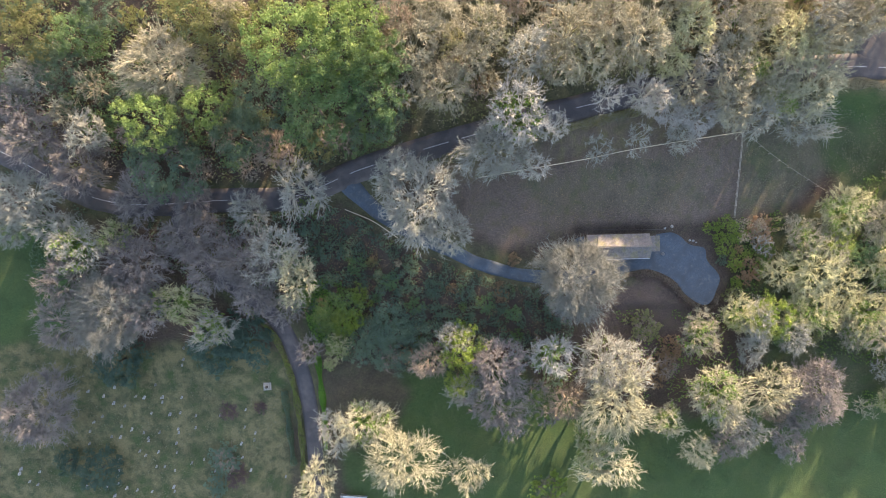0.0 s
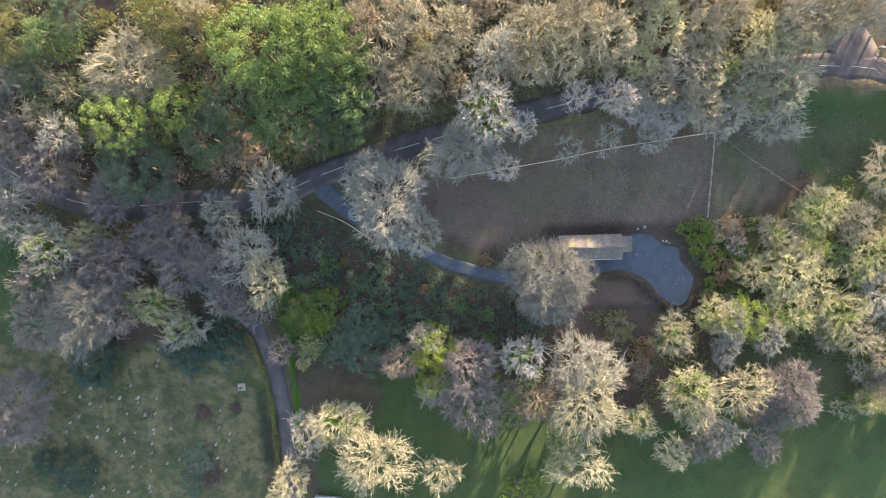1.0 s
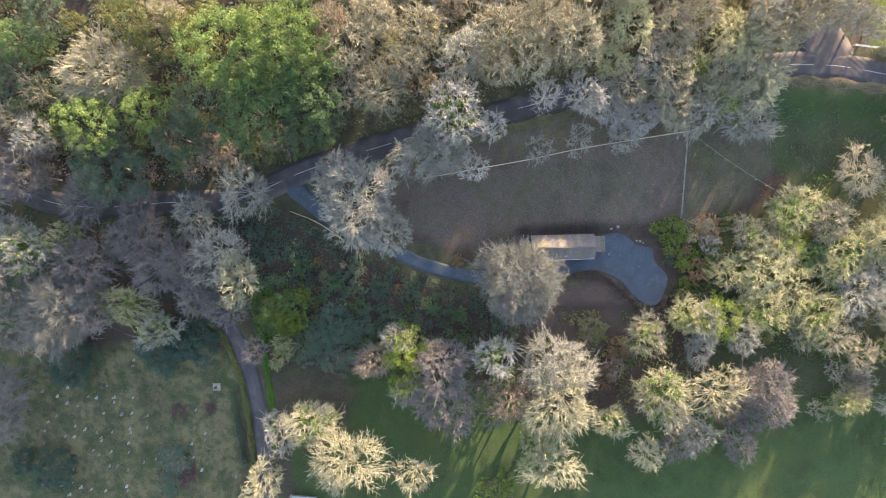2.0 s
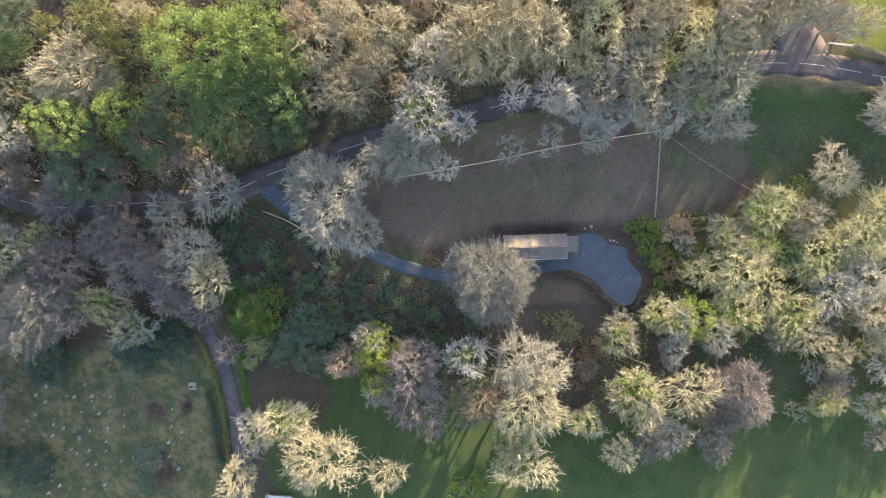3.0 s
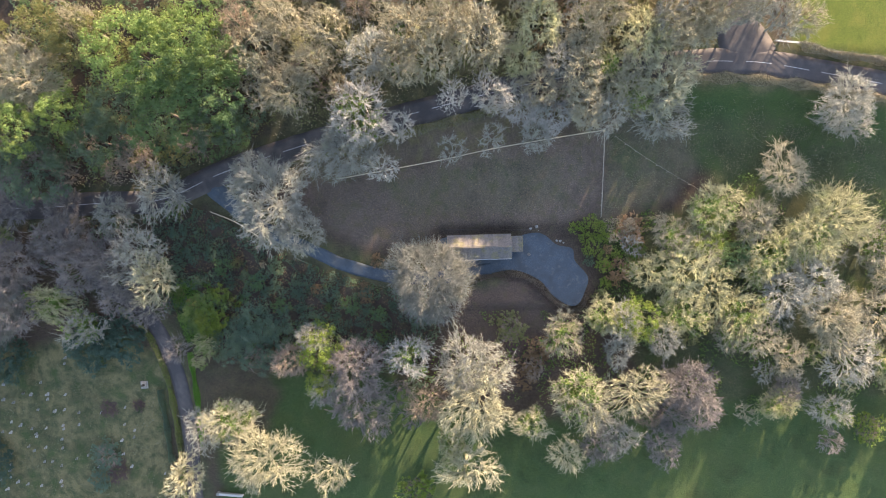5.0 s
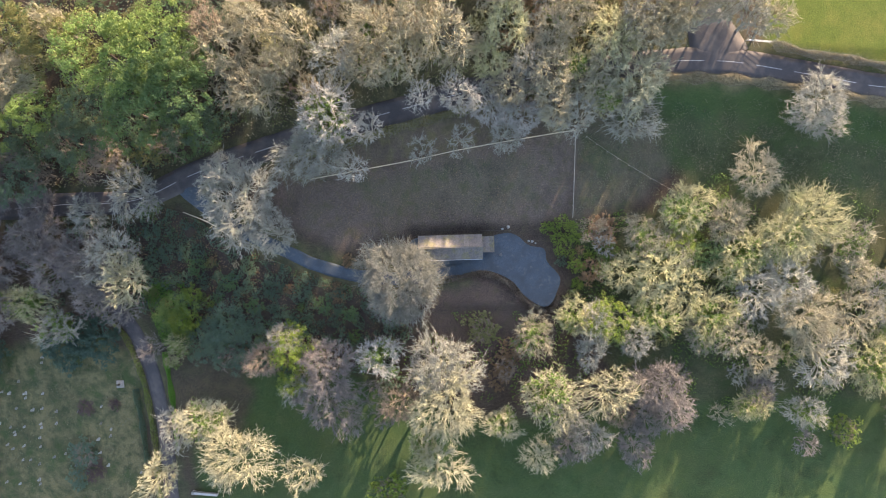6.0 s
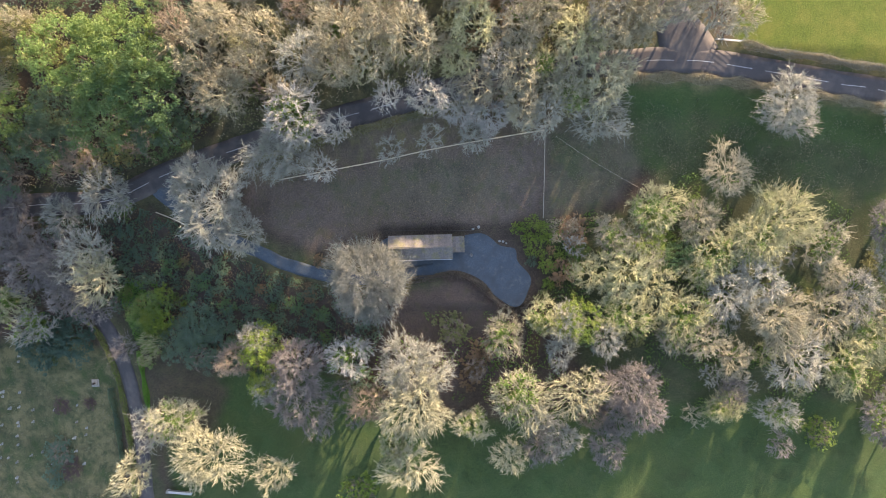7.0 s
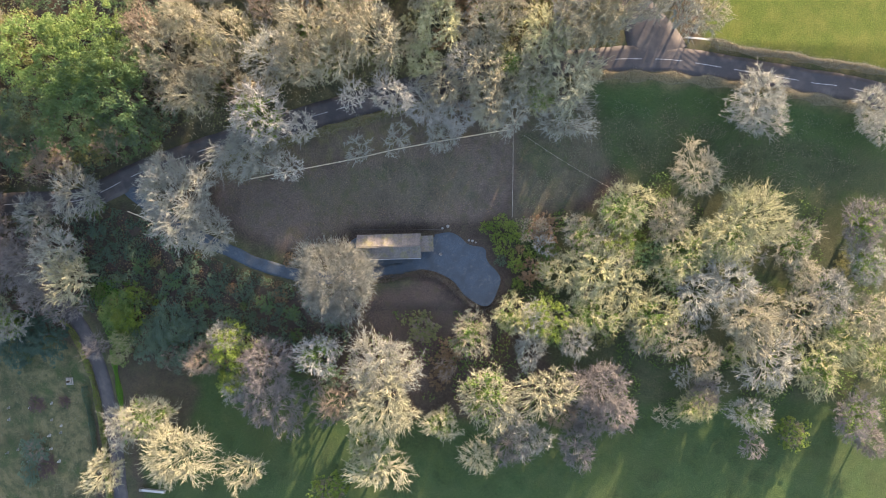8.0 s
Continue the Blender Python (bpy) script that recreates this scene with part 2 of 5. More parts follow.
LANE = curve_points([(-50, -150), (-56, -90), (-57.0, -63), (-57.5, -48), (-59.1, -35), (-61.0, -28), (-63.8, -21), (-68.6, -14.6), (-74, -11), (-81, -5.8), (-85.5, -0.4), (-88, 5), (-89, 9.5)])
SIDE = curve_points([(76.2, 42.4), (74.2, 46.5), (71.0, 52), (66.5, 58), (60, 68), (50, 85)])
YARD = [(13, -7.0), (17, -6.0), (21.5, -5.2), (24.9, -5.3), (29.6, -7.5), (32.3, -10.7), (36.3, -13.4), (38.7, -13.1), (40.3, -10), (41, -6.6),
        (37.9, -2.8), (37.3, 0.1), (33.6, 1.0), (31.2, 3.0), (28.9, 3.9), (25.2, 3.3), (24, 2.6), (6.5, 2.6), (6, -4)]


def land(x, y):
    """The height of the ground."""
    x, y = np.asarray(x, float), np.asarray(y, float)
    u, v = np.clip(x - 15, -140, 140), np.clip(y, -110, 110)
    z0 = 0.09 * np.clip(-44 - v, 0, 70) * smoothstep(-40, -15, x)
    crest = np.interp(x, ROAD[:, 0], ROAD[:, 1]) - 4
    z = z0 + 1.2 + 0.13 * v - 0.00045 * u * u + 0.06 * (np.clip(v, 5, np.clip(crest, 5, 40)) - 5)
    z = z - 2.0 * smoothstep(38, 52, x) * smoothstep(-1.5, 3.5, crest - y) * (1 - 0.6 * smoothstep(30, 60, crest - y))
    z = z - 0.15 * np.clip(y - 46, 0, 40) * smoothstep(70, 95, x)
    dx, dy = np.maximum(np.abs(x - 22.5) - 17.5, 0), np.maximum(np.abs(y + 4.4) - 8.8, 0)
    return z + (0.35 - z) * (1 - smoothstep(0.1, 1.1, np.hypot(dx, dy)))


def axis(lo, hi, step, far):
    mid = np.arange(lo, hi + step / 2, step)
    grow = [step * 1.35 ** k for k in range(1, 40)]
    out = np.cumsum(grow)
    out = out[out < far]
    return np.concatenate([(lo - out)[::-1], mid, hi + out])


def build_ground():
    xs, ys = axis(-150, 150, 1.0, 3500), axis(-75, 70, 1.0, 3500)
    X, Y = np.meshgrid(xs, ys)
    p = np.stack([X.ravel(), Y.ravel()], 1)
    z = land(p[:, 0], p[:, 1])
    near = (np.abs(p[:, 0]) < 170) & (np.abs(p[:, 1]) < 100)
    wob = np.array([noise.noise(Vector((a * 0.13, b * 0.13, 0))) for a, b in p]) * 1.0
    rough = np.array([noise.noise(Vector((a * 0.6, b * 0.6, 3))) for a, b in p])
    road, drive, lane = away(p, ROAD), away(p, DRIVE), away(p, LANE)
    hard = np.minimum(np.minimum(road - 2.7, drive - 1.9), lane - 1.9)
    hard = np.minimum(hard, away(p, SIDE) - 4.5)
    yard = inside(p, YARD)
    free = smoothstep(0.2, 2.5, hard) * ~yard * near
    z = z + (0.10 * wob + 0.08 * rough) * free
    # what grows on it
    edge = p + 2.2 * np.stack([wob, rough], 1)
    grass = np.zeros(len(p))
    dry = np.zeros(len(p))
    fallen = np.zeros(len(p))
    sward = np.zeros(len(p))
    field = np.zeros(len(p))

    def cover(poly, g, d=0.0, f=0.0):
        m = inside(edge, poly)
        grass[m], dry[m], fallen[m] = g, d, f

    cover([(-150, -200), (-64, -200), (-63, -30), (-72, -21), (-110, -27), (-160, -5)], 0.6, 1.7, 0.25)
    cover([(-160, -30), (-108, -20), (-112, 6), (-160, 6)], 1.0, 0.0, 0.0)
    cover([(-48, -200), (-50, -50), (-40, -30), (-8, -30), (18, -42), (40, -42), (60, -37), (90, -31), (120, -31), (200, -25), (400, -200)], 1.0, 0.12, 0.05)
    cover([(44, 5), (62, 9), (80, 16), (100, 14), (140, 0), (140, -38), (90, -36), (60, -40), (46, -16)], 0.55, 0.2, 0.6)
    cover([(-57, -24), (-38, -27), (-32, -36), (-40, -48), (-56, -52)], 0.12, 0.25, 0.8)
    # Dry cover on the wood's floor is paled to hold the sunlight there.
    cover([(-34, 27), (22, 40), (36, 45), (62, 46), (62, 75), (-38, 75)], 0.3, 1.6, 0.6)
    cover([(-22, 22), (-26, 8), (-10, 0), (2, 4), (42, 8), (44, 27)], 0.12, 0.0, 0.45)
    cover([(-8, 16), (-2, 8), (28, 9), (36, 14), (34, 22), (10, 19)], 0.3, 0.0, 0.2)
    cover([(-24, 16), (43, 27), (62, 37), (30, 36), (5, 30), (-28, 22)], 0.15, 1.0, 0.7)
    cover([(44, 27), (43, 8), (60, 11), (66, 20), (62, 38)], 0.4, 0.05, 1.0)
    cover([(62, 38), (66, 19), (75, 13), (90, 14), (105, 12), (118, 6), (200, -15), (200, 16), (101, 35.5)], 0.68, 0.1, 1.0)
    cover([(-62, -9), (-54, -8.5), (-52, -15), (-53.5, -22), (-57.5, -24)], 0.95, 0.0, 0.1)
    cover([(60, 39), (66, 31), (90, 30), (120, 24), (200, 4), (200, 16), (101, 36)], 1.0, 0.0, 0.3)
    cover([(86.5, 46.3), (128, 41), (200, 25), (300, 10), (300, 300), (92, 300)], 1.0, 0.35, 0.0)
    sward[inside(edge, [(86.5, 46.3), (128, 41), (200, 25), (300, 10), (300, 300), (92, 300)])] = 1.0
    field[inside(edge, [(-26, 22), (-27, 8), (-10, 0), (2, 4), (44, 8), (62, 12), (66, 20), (60, 38), (22, 33), (-24, 22)])] = 1.0
    field[inside(edge, [(8, -9), (24, -7), (31, -12), (36, -16), (34, -30), (20, -36), (10, -20)])] = 0.35
    verge = (hard < 2.2)
    grass[verge], dry[verge] = np.maximum(grass[verge], 0.35), np.maximum(dry[verge], 0.5)
    kerb = inside(p, [(58, 40), (92, 38), (130, 33), (140, 29), (92, 36.5), (62, 37.6)])
    grass[kerb], dry[kerb], fallen[kerb] = 0.2, 2.2, 0.2
    ny, nx = X.shape
    idx = np.arange(nx * ny).reshape(ny, nx)
    faces = np.stack([idx[:-1, :-1], idx[:-1, 1:], idx[1:, 1:], idx[1:, :-1]], -1).reshape(-1, 4)
    me = mesh_of("ground", np.column_stack([p, z]), faces, GROUND, True)
    for name, v in (("grass", grass), ("dry", dry), ("fallen", fallen), ("sward", sward), ("field", field)):
        # soften the borders of each cover
        a = v.reshape(ny, nx)
        for _ in range(2):
            b = np.pad(a, 1, mode="edge")
            a = (b[:-2, 1:-1] + b[2:, 1:-1] + b[1:-1, :-2] + b[1:-1, 2:] + 2 * a) / 6
        me.attributes.new(name, "FLOAT", "POINT").data.foreach_set("value", a.ravel().astype(np.float32))
    tagged(new("ground", me), "sloping ground of grass, fallen leaves and soil", "ground", kind="structure")


build_ground()


def strip(name, line, half, mat, lift, label, category="road", thick=0.12, mouth=0.0):
    """A paved band that follows the land, with an uneven edge and a real thickness."""
    d = np.gradient(line, axis=0)
    d /= np.linalg.norm(d, axis=1)[:, None]
    side = np.stack([-d[:, 1], d[:, 0]], 1)
    cols = np.array([-1.0, -1.0, -0.6, -0.2, 0.2, 0.6, 1.0, 1.0])
    verts = []
    for i, (c, s) in enumerate(zip(line, side)):
        flare = mouth * (1 - float(smoothstep(0, 16, i)))
        w = [half + flare + 0.18 * noise.noise(Vector((i * 0.31, k, half))) for k in (0, 5)]
        for j, k in enumerate(cols):
            q = c + s * k * (w[0] if k < 0 else w[1])
            down = thick if j in (0, 7) else 0
            verts.append((q[0], q[1], float(land(q[0], q[1])) + lift - down + 0.03 * (1 - k * k)))
    m = len(cols)
    faces = [(i * m + j, i * m + j + 1, (i + 1) * m + j + 1, (i + 1) * m + j) for i in range(len(line) - 1) for j in range(m - 1)]
    return tagged(new(name, mesh_of(name, verts, faces, mat, True)), label, category, kind="structure")


road = strip("road", ROAD, 2.8, ASPHALT, 0.07, "worn grey asphalt country road with a dashed centre line")
strip("side_road", SIDE, 3.4, ASPHALT, 0.06, "side road leaving the country road into the wood", mouth=3.0)
strip("drive", DRIVE, 1.55, GRAVEL, 0.05, "blue-grey gravel drive curving to the barn", "drive", mouth=0.7)
strip("lane", LANE, 1.95, ASPHALT, 0.06, "narrow dark asphalt lane beside the graveyard")


def build_yard():
    line = curve_points(YARD + YARD[:1], 0.8)
    bm = bmesh.new()
    top = [bm.verts.new((x, y, 0.35 + 0.045)) for x, y in line[:-1]]
    low = [bm.verts.new((x, y, 0.2)) for x, y in line[:-1]]
    bm.faces.new(top)
    for i in range(len(top)):
        j = (i + 1) % len(top)
        bm.faces.new((top[i], low[i], low[j], top[j]))
    bmesh.ops.recalc_face_normals(bm, faces=bm.faces)
    me = bpy.data.meshes.new("gravel_yard")
    bm.to_mesh(me)
    bm.free()
    me.materials.append(GRAVEL)
    tagged(new("gravel_yard", me), "blue-grey gravel yard round the end of the barn", "yard", kind="structure")


build_yard()


def centre_lines():
    """White dashes, six metres long with gaps of three, each a piece of its own on the road."""
    run = np.concatenate([[0], np.cumsum(np.linalg.norm(np.diff(ROAD, axis=0), axis=1))])
    at = lambda s: np.array([np.interp(s, run, ROAD[:, i]) for i in (0, 1)])
    mark_end = run[np.argmin(np.linalg.norm(ROAD - np.array((90.4, 40.7)), axis=1))]
    first = mark_end % 9.0
    for k in range(int((run[-1] - first) / 9) + 1):
        s1 = first + 9 * k
        s0 = s1 - 6
        if s0 < 90 or at(s1)[0] > 150:
            continue
        verts = []
        for s in np.linspace(s0, s1, 7):
            c, d = at(s), at(s + 0.3) - at(s - 0.3)
            n = np.array((-d[1], d[0])) / np.linalg.norm(d)
            for w in (-0.06, 0.06):
                q = c + n * w
                verts.append((q[0], q[1], float(land(q[0], q[1])) + 0.118))
        faces = [(2 * i, 2 * i + 1, 2 * i + 3, 2 * i + 2) for i in range(6)]
        ob = new("line_dash", mesh_of("line_dash", verts, faces, PAINT))
        ob.parent = road


centre_lines()


# ---- the barn ----
def build_barn():
    base = tagged(new("barn"), "long low barn with pale weathered sheet roof on a gravel yard", "barn")
    base.matrix_basis = pose(15, 0.45, 0.35, 0, 0, 1.7)
    L, Wd, eave, ridge = 7.2, 2.7, 3.6, 5.2
    bm = bmesh.new()
    prof = [(-Wd, 0), (-Wd, eave), (0, ridge - 0.12), (Wd, eave), (Wd, 0)]
    ends = [[bm.verts.new((s * L, y, z)) for y, z in prof] for s in (-1, 1)]
    bm.faces.new(ends[0])
    bm.faces.new(ends[1][::-1])
    for i in range(5):
        j = (i + 1) % 5
        bm.faces.new((ends[0][j], ends[0][i], ends[1][i], ends[1][j]))
    bmesh.ops.recalc_face_normals(bm, faces=bm.faces)
    part("walls", bm, CLADDING, base, "dark timber walls")
    # each roof sheet is a piece: a corrugated panel with thickness
    n_sheets = 14
    wide = 2 * (L + 0.25) / n_sheets

    def sheet(run):
        k = 9
        xs = np.linspace(0, wide * 1.02, k)
        verts = []
        for dz in (0.0, -0.02):
            for y in (0, run):
                for i, x in enumerate(xs):
                    verts.append((x, y, 0.022 * (i % 2) + dz))
        f = [(i, i + 1, k + i + 1, k + i) for i in range(k - 1)]
        f += [(2 * k + i + 1, 2 * k + i, 3 * k + i, 3 * k + i + 1) for i in range(k - 1)]
        f += [(i + 1, i, 2 * k + i, 2 * k + i + 1) for i in range(k - 1)]
        f += [(k + i, k + i + 1, 3 * k + i + 1, 3 * k + i) for i in range(k - 1)]
        return mesh_of("roof_sheet", verts, f, ROOF)

    run = math.hypot(Wd + 0.2, (ridge - eave) * (Wd + 0.2) / Wd) + 0.05
    slope = math.degrees(math.atan2(ridge - eave, Wd))
    me = sheet(run)
    r = random.Random(3)
    for side in (-1, 1):
        for i in range(n_sheets):
            ob = part("roof_sheet", me, ROOF, base)
            x = -L - 0.25 + i * wide
            lift = r.uniform(0, 0.02)
            if side < 0:
                ob.matrix_basis = pose(x, -Wd - 0.2, eave - 0.2 * (ridge - eave) / Wd + 0.06 + lift, slope, 0, r.uniform(-0.4, 0.4))
            else:
                ob.matrix_basis = pose(x + wide, Wd + 0.2, eave - 0.2 * (ridge - eave) / Wd + 0.06 + lift, slope, 0, 180 + r.uniform(-0.4, 0.4))
    bm = bmesh.new()
    for i in range(10):
        a = -L - 0.25 + i * (2 * L + 0.5) / 10
        for s in (-1, 1):
            box(bm, (a, -0.16, -0.015), (a + (2 * L + 0.5) / 10 - 0.02, 0.16, 0.015), 0, Matrix.Rotation(s * 0.42, 3, "X"))
    for v in bm.verts:
        v.co.z += ridge + 0.1
    part("ridge_cap", bm, ROOF, base)
    # lower end bay
    bm = bmesh.new()
    box(bm, (L + 0.02, -1.15, 0), (L + 2.75, 2.05, 2.2), 0.02)
    part("end_bay", bm, CLADDING, base, "lower dark end bay")
    me2 = sheet(3.75)
    for i in range(3):
        ob = part("roof_sheet", me2, ROOF, base)
        ob.matrix_basis = pose(L + 0.05 + i * wide * 0.92, -1.4, 2.36, 2.0, 0, 0)
    for x in (-4.6, -0.8, 3.4):
        bm = bmesh.new()
        box(bm, (x, -Wd - 0.06, 0.02), (x + 2.0, -Wd + 0.03, 2.3), 0.01)
        door = part("door", bm, PALE_WOOD, base, "pale timber door")
    bm = bmesh.new()
    box(bm, (-L - 0.2, -Wd - 0.32, eave - 0.2), (L + 0.2, -Wd - 0.2, eave - 0.1), 0.02)
    part("gutter", bm, METAL, base)


build_barn()


# ---- trees ----
R0, H0 = 7.0, 15.0


def tubes(start, way, length, r0, r1, segs, sides, bend, gen):
    """Many tapered, bent branches at once. Returns their vertices, faces and centre lines."""
    n = len(start)
    s = np.linspace(0, 1, segs + 1)
    side = np.cross(way, gen.normal(size=(n, 3)))
    side /= np.linalg.norm(side, axis=1)[:, None] + 1e-9
    other = np.cross(way, side)
    wig = gen.normal(size=(n, 2)) * bend
    line = start[:, None] + way[:, None] * (length[:, None] * s)[..., None]
    curve = (s * (1 - s))[None, :, None] * length[:, None, None]
    line = line + curve * (side[:, None] * wig[:, :1, None] + other[:, None] * wig[:, 1:, None])
    if segs > 2:
        line[:, 1:-1] += gen.normal(size=(n, segs - 1, 3)) * (0.035 * length)[:, None, None]
    rad = r0[:, None] * (1 - s) + r1[:, None] * s
    a = np.arange(sides) * 2 * np.pi / sides
    ring = np.cos(a)[:, None, None, None] * side[None, :, None] + np.sin(a)[:, None, None, None] * other[None, :, None]
    v = line[None] + ring * rad[None, :, :, None]
    v = v.transpose(1, 2, 0, 3).reshape(-1, 3)
    i = np.arange(n)[:, None, None] * (segs + 1) * sides
    j = np.arange(segs)[None, :, None] * sides
    k = np.arange(sides)[None, None, :]
    k2 = (k + 1) % sides
    f = np.stack([i + j + k, i + j + k2, i + j + sides + k2, i + j + sides + k], -1).reshape(-1, 4)
    return v, f, line


def ribbons(p, w, ln, wide, g):
    """Slender bent twigs of two joints. Returns vertices, faces and centre lines."""
    n = len(p)
    out = p - np.array((0, 0, 0.25 * H0)) + g.normal(size=(n, 3)) * 3.0
    side = np.cross(w, out)
    side /= np.linalg.norm(side, axis=1)[:, None] + 1e-9
    lift = np.cross(side, w)
    kink = p + w * (ln * g.uniform(0.4, 0.6, n))[:, None] + side * (ln * g.normal(0, 0.13, n))[:, None] + lift * (ln * g.normal(0.03, 0.10, n))[:, None]
    tip = p + w * ln[:, None]
    r = (wide * g.uniform(0.7, 1.3, n))[:, None]
    v = np.stack([p - side * r, p + side * r, kink - side * r * 0.75, kink + side * r * 0.75, tip], 1).reshape(-1, 3)
    k = np.arange(n)[:, None] * 5
    f = np.vstack([k + np.array(q) for q in ((0, 1, 3), (0, 3, 2), (2, 3, 4))])
    return v, f, np.stack([p, kink, tip], 1)


def along(line, i, s):
    """The place and the way on each of the lines i at the share s of its length."""
    seg = s * (line.shape[1] - 1)
    k = np.minimum(seg.astype(int), line.shape[1] - 2)
    a, b = line[i, k], line[i, k + 1]
    d = b - a
    return a + d * (seg - k)[:, None], d / (np.linalg.norm(d, axis=1)[:, None] + 1e-9)


def bows(start, way, end, segs, g, wander=0.05):
    """Bent centre lines that leave along a way and end at given places."""
    far = np.linalg.norm(end - start, axis=1)[:, None]
    mid = start + way * far * 0.45
    s = np.linspace(0, 1, segs + 1)[None, :, None]
    line = start[:, None] * (1 - s) ** 2 + 2 * mid[:, None] * s * (1 - s) + end[:, None] * s ** 2
    line[:, 1:-1] += g.normal(size=line[:, 1:-1].shape) * far[:, None] * wander
    return line


def sleeves(line, r0, r1, sides, g):
    """Tapered round wood along many centre lines of one length. Returns vertices and faces."""
    n, m = line.shape[:2]
    way = line[:, -1] - line[:, 0]
    way /= np.linalg.norm(way, axis=1)[:, None] + 1e-9
    side = np.cross(way, g.normal(size=(n, 3)))
    side /= np.linalg.norm(side, axis=1)[:, None] + 1e-9
    other = np.cross(way, side)
    a = np.arange(sides) * 2 * np.pi / sides
    ring = np.cos(a)[None, :, None] * side[:, None] + np.sin(a)[None, :, None] * other[:, None]
    rad = np.linspace(r0, r1, m)
    v = (line[:, :, None] + ring[:, None] * rad[None, :, None, None]).reshape(-1, 3)
    i = np.arange(n)[:, None, None] * m * sides
    j = np.arange(m - 1)[None, :, None] * sides
    k = np.arange(sides)[None, None, :]
    k2 = (k + 1) % sides
    f = np.stack(np.broadcast_arrays(i + j + k, i + j + k2, i + j + sides + k2, i + j + sides + k), -1).reshape(-1, 4)
    return v, f


def dome(n, share, lumps, g, low=-0.3, uneven=1.0):
    """Places spread evenly over a crown's rounded outside, a share of the way out from its middle."""
    i = np.arange(n) + 0.5
    cosz = 1 - (1 - low) * i / n + g.normal(0, 0.5 / n, n)
    cosz = np.clip(cosz, -0.6, 1)
    ang = i * 2.39996 + g.normal(0, 1.2 / math.sqrt(n), n)
    sinz = np.sqrt(1 - cosz ** 2)
    rim = 0.92 * share * (1 + uneven * (0.17 * np.sin(2 * ang + lumps[0]) * sinz + 0.11 * np.sin(3 * ang + lumps[1]) * sinz + 0.08 * np.sin(5 * ang + lumps[1] * 2) * sinz + 0.07 * np.sin(7 * cosz + 2 * ang + lumps[2])))
    return np.stack([np.cos(ang) * sinz * R0 * rim, np.sin(ang) * sinz * R0 * rim, 0.58 * H0 + cosz * 0.42 * H0 * rim], 1)


def nearest(p, q):
    return np.argmin(((p[:, None] - q[None]) ** 2).sum(2), 1)


def offshoots(line, per, lo, spread, pull, reach, g):
    """Twigs that leave many branches to one side and the other: start, way and length."""
    n = len(line)
    s = np.linspace(lo, 1.0, per)[None, :] + g.uniform(-0.5, 0.5, (n, per)) * (1 - lo) / per
    s[:, -1] = 1.0
    s = np.clip(s, 0.02, 1.0).ravel()
    p, d = along(line, np.repeat(np.arange(n), per), s)
    flat = np.cross(d, g.normal(size=d.shape))
    flat /= np.linalg.norm(flat, axis=1)[:, None] + 1e-9
    wide = spread * g.uniform(0.5, 1.4, len(p)) * np.where(s > 0.995, 0.35, 1.0)
    out = p - np.array((0, 0, 0.34 * H0))
    out /= np.linalg.norm(out, axis=1)[:, None] + 1e-9
    w = d * np.cos(wide)[:, None] + flat * np.sin(wide)[:, None] + pull * out
    w /= np.linalg.norm(w, axis=1)[:, None]
    return p, w, reach * (1.2 - 0.5 * s) * g.uniform(0.6, 1.3, len(p))


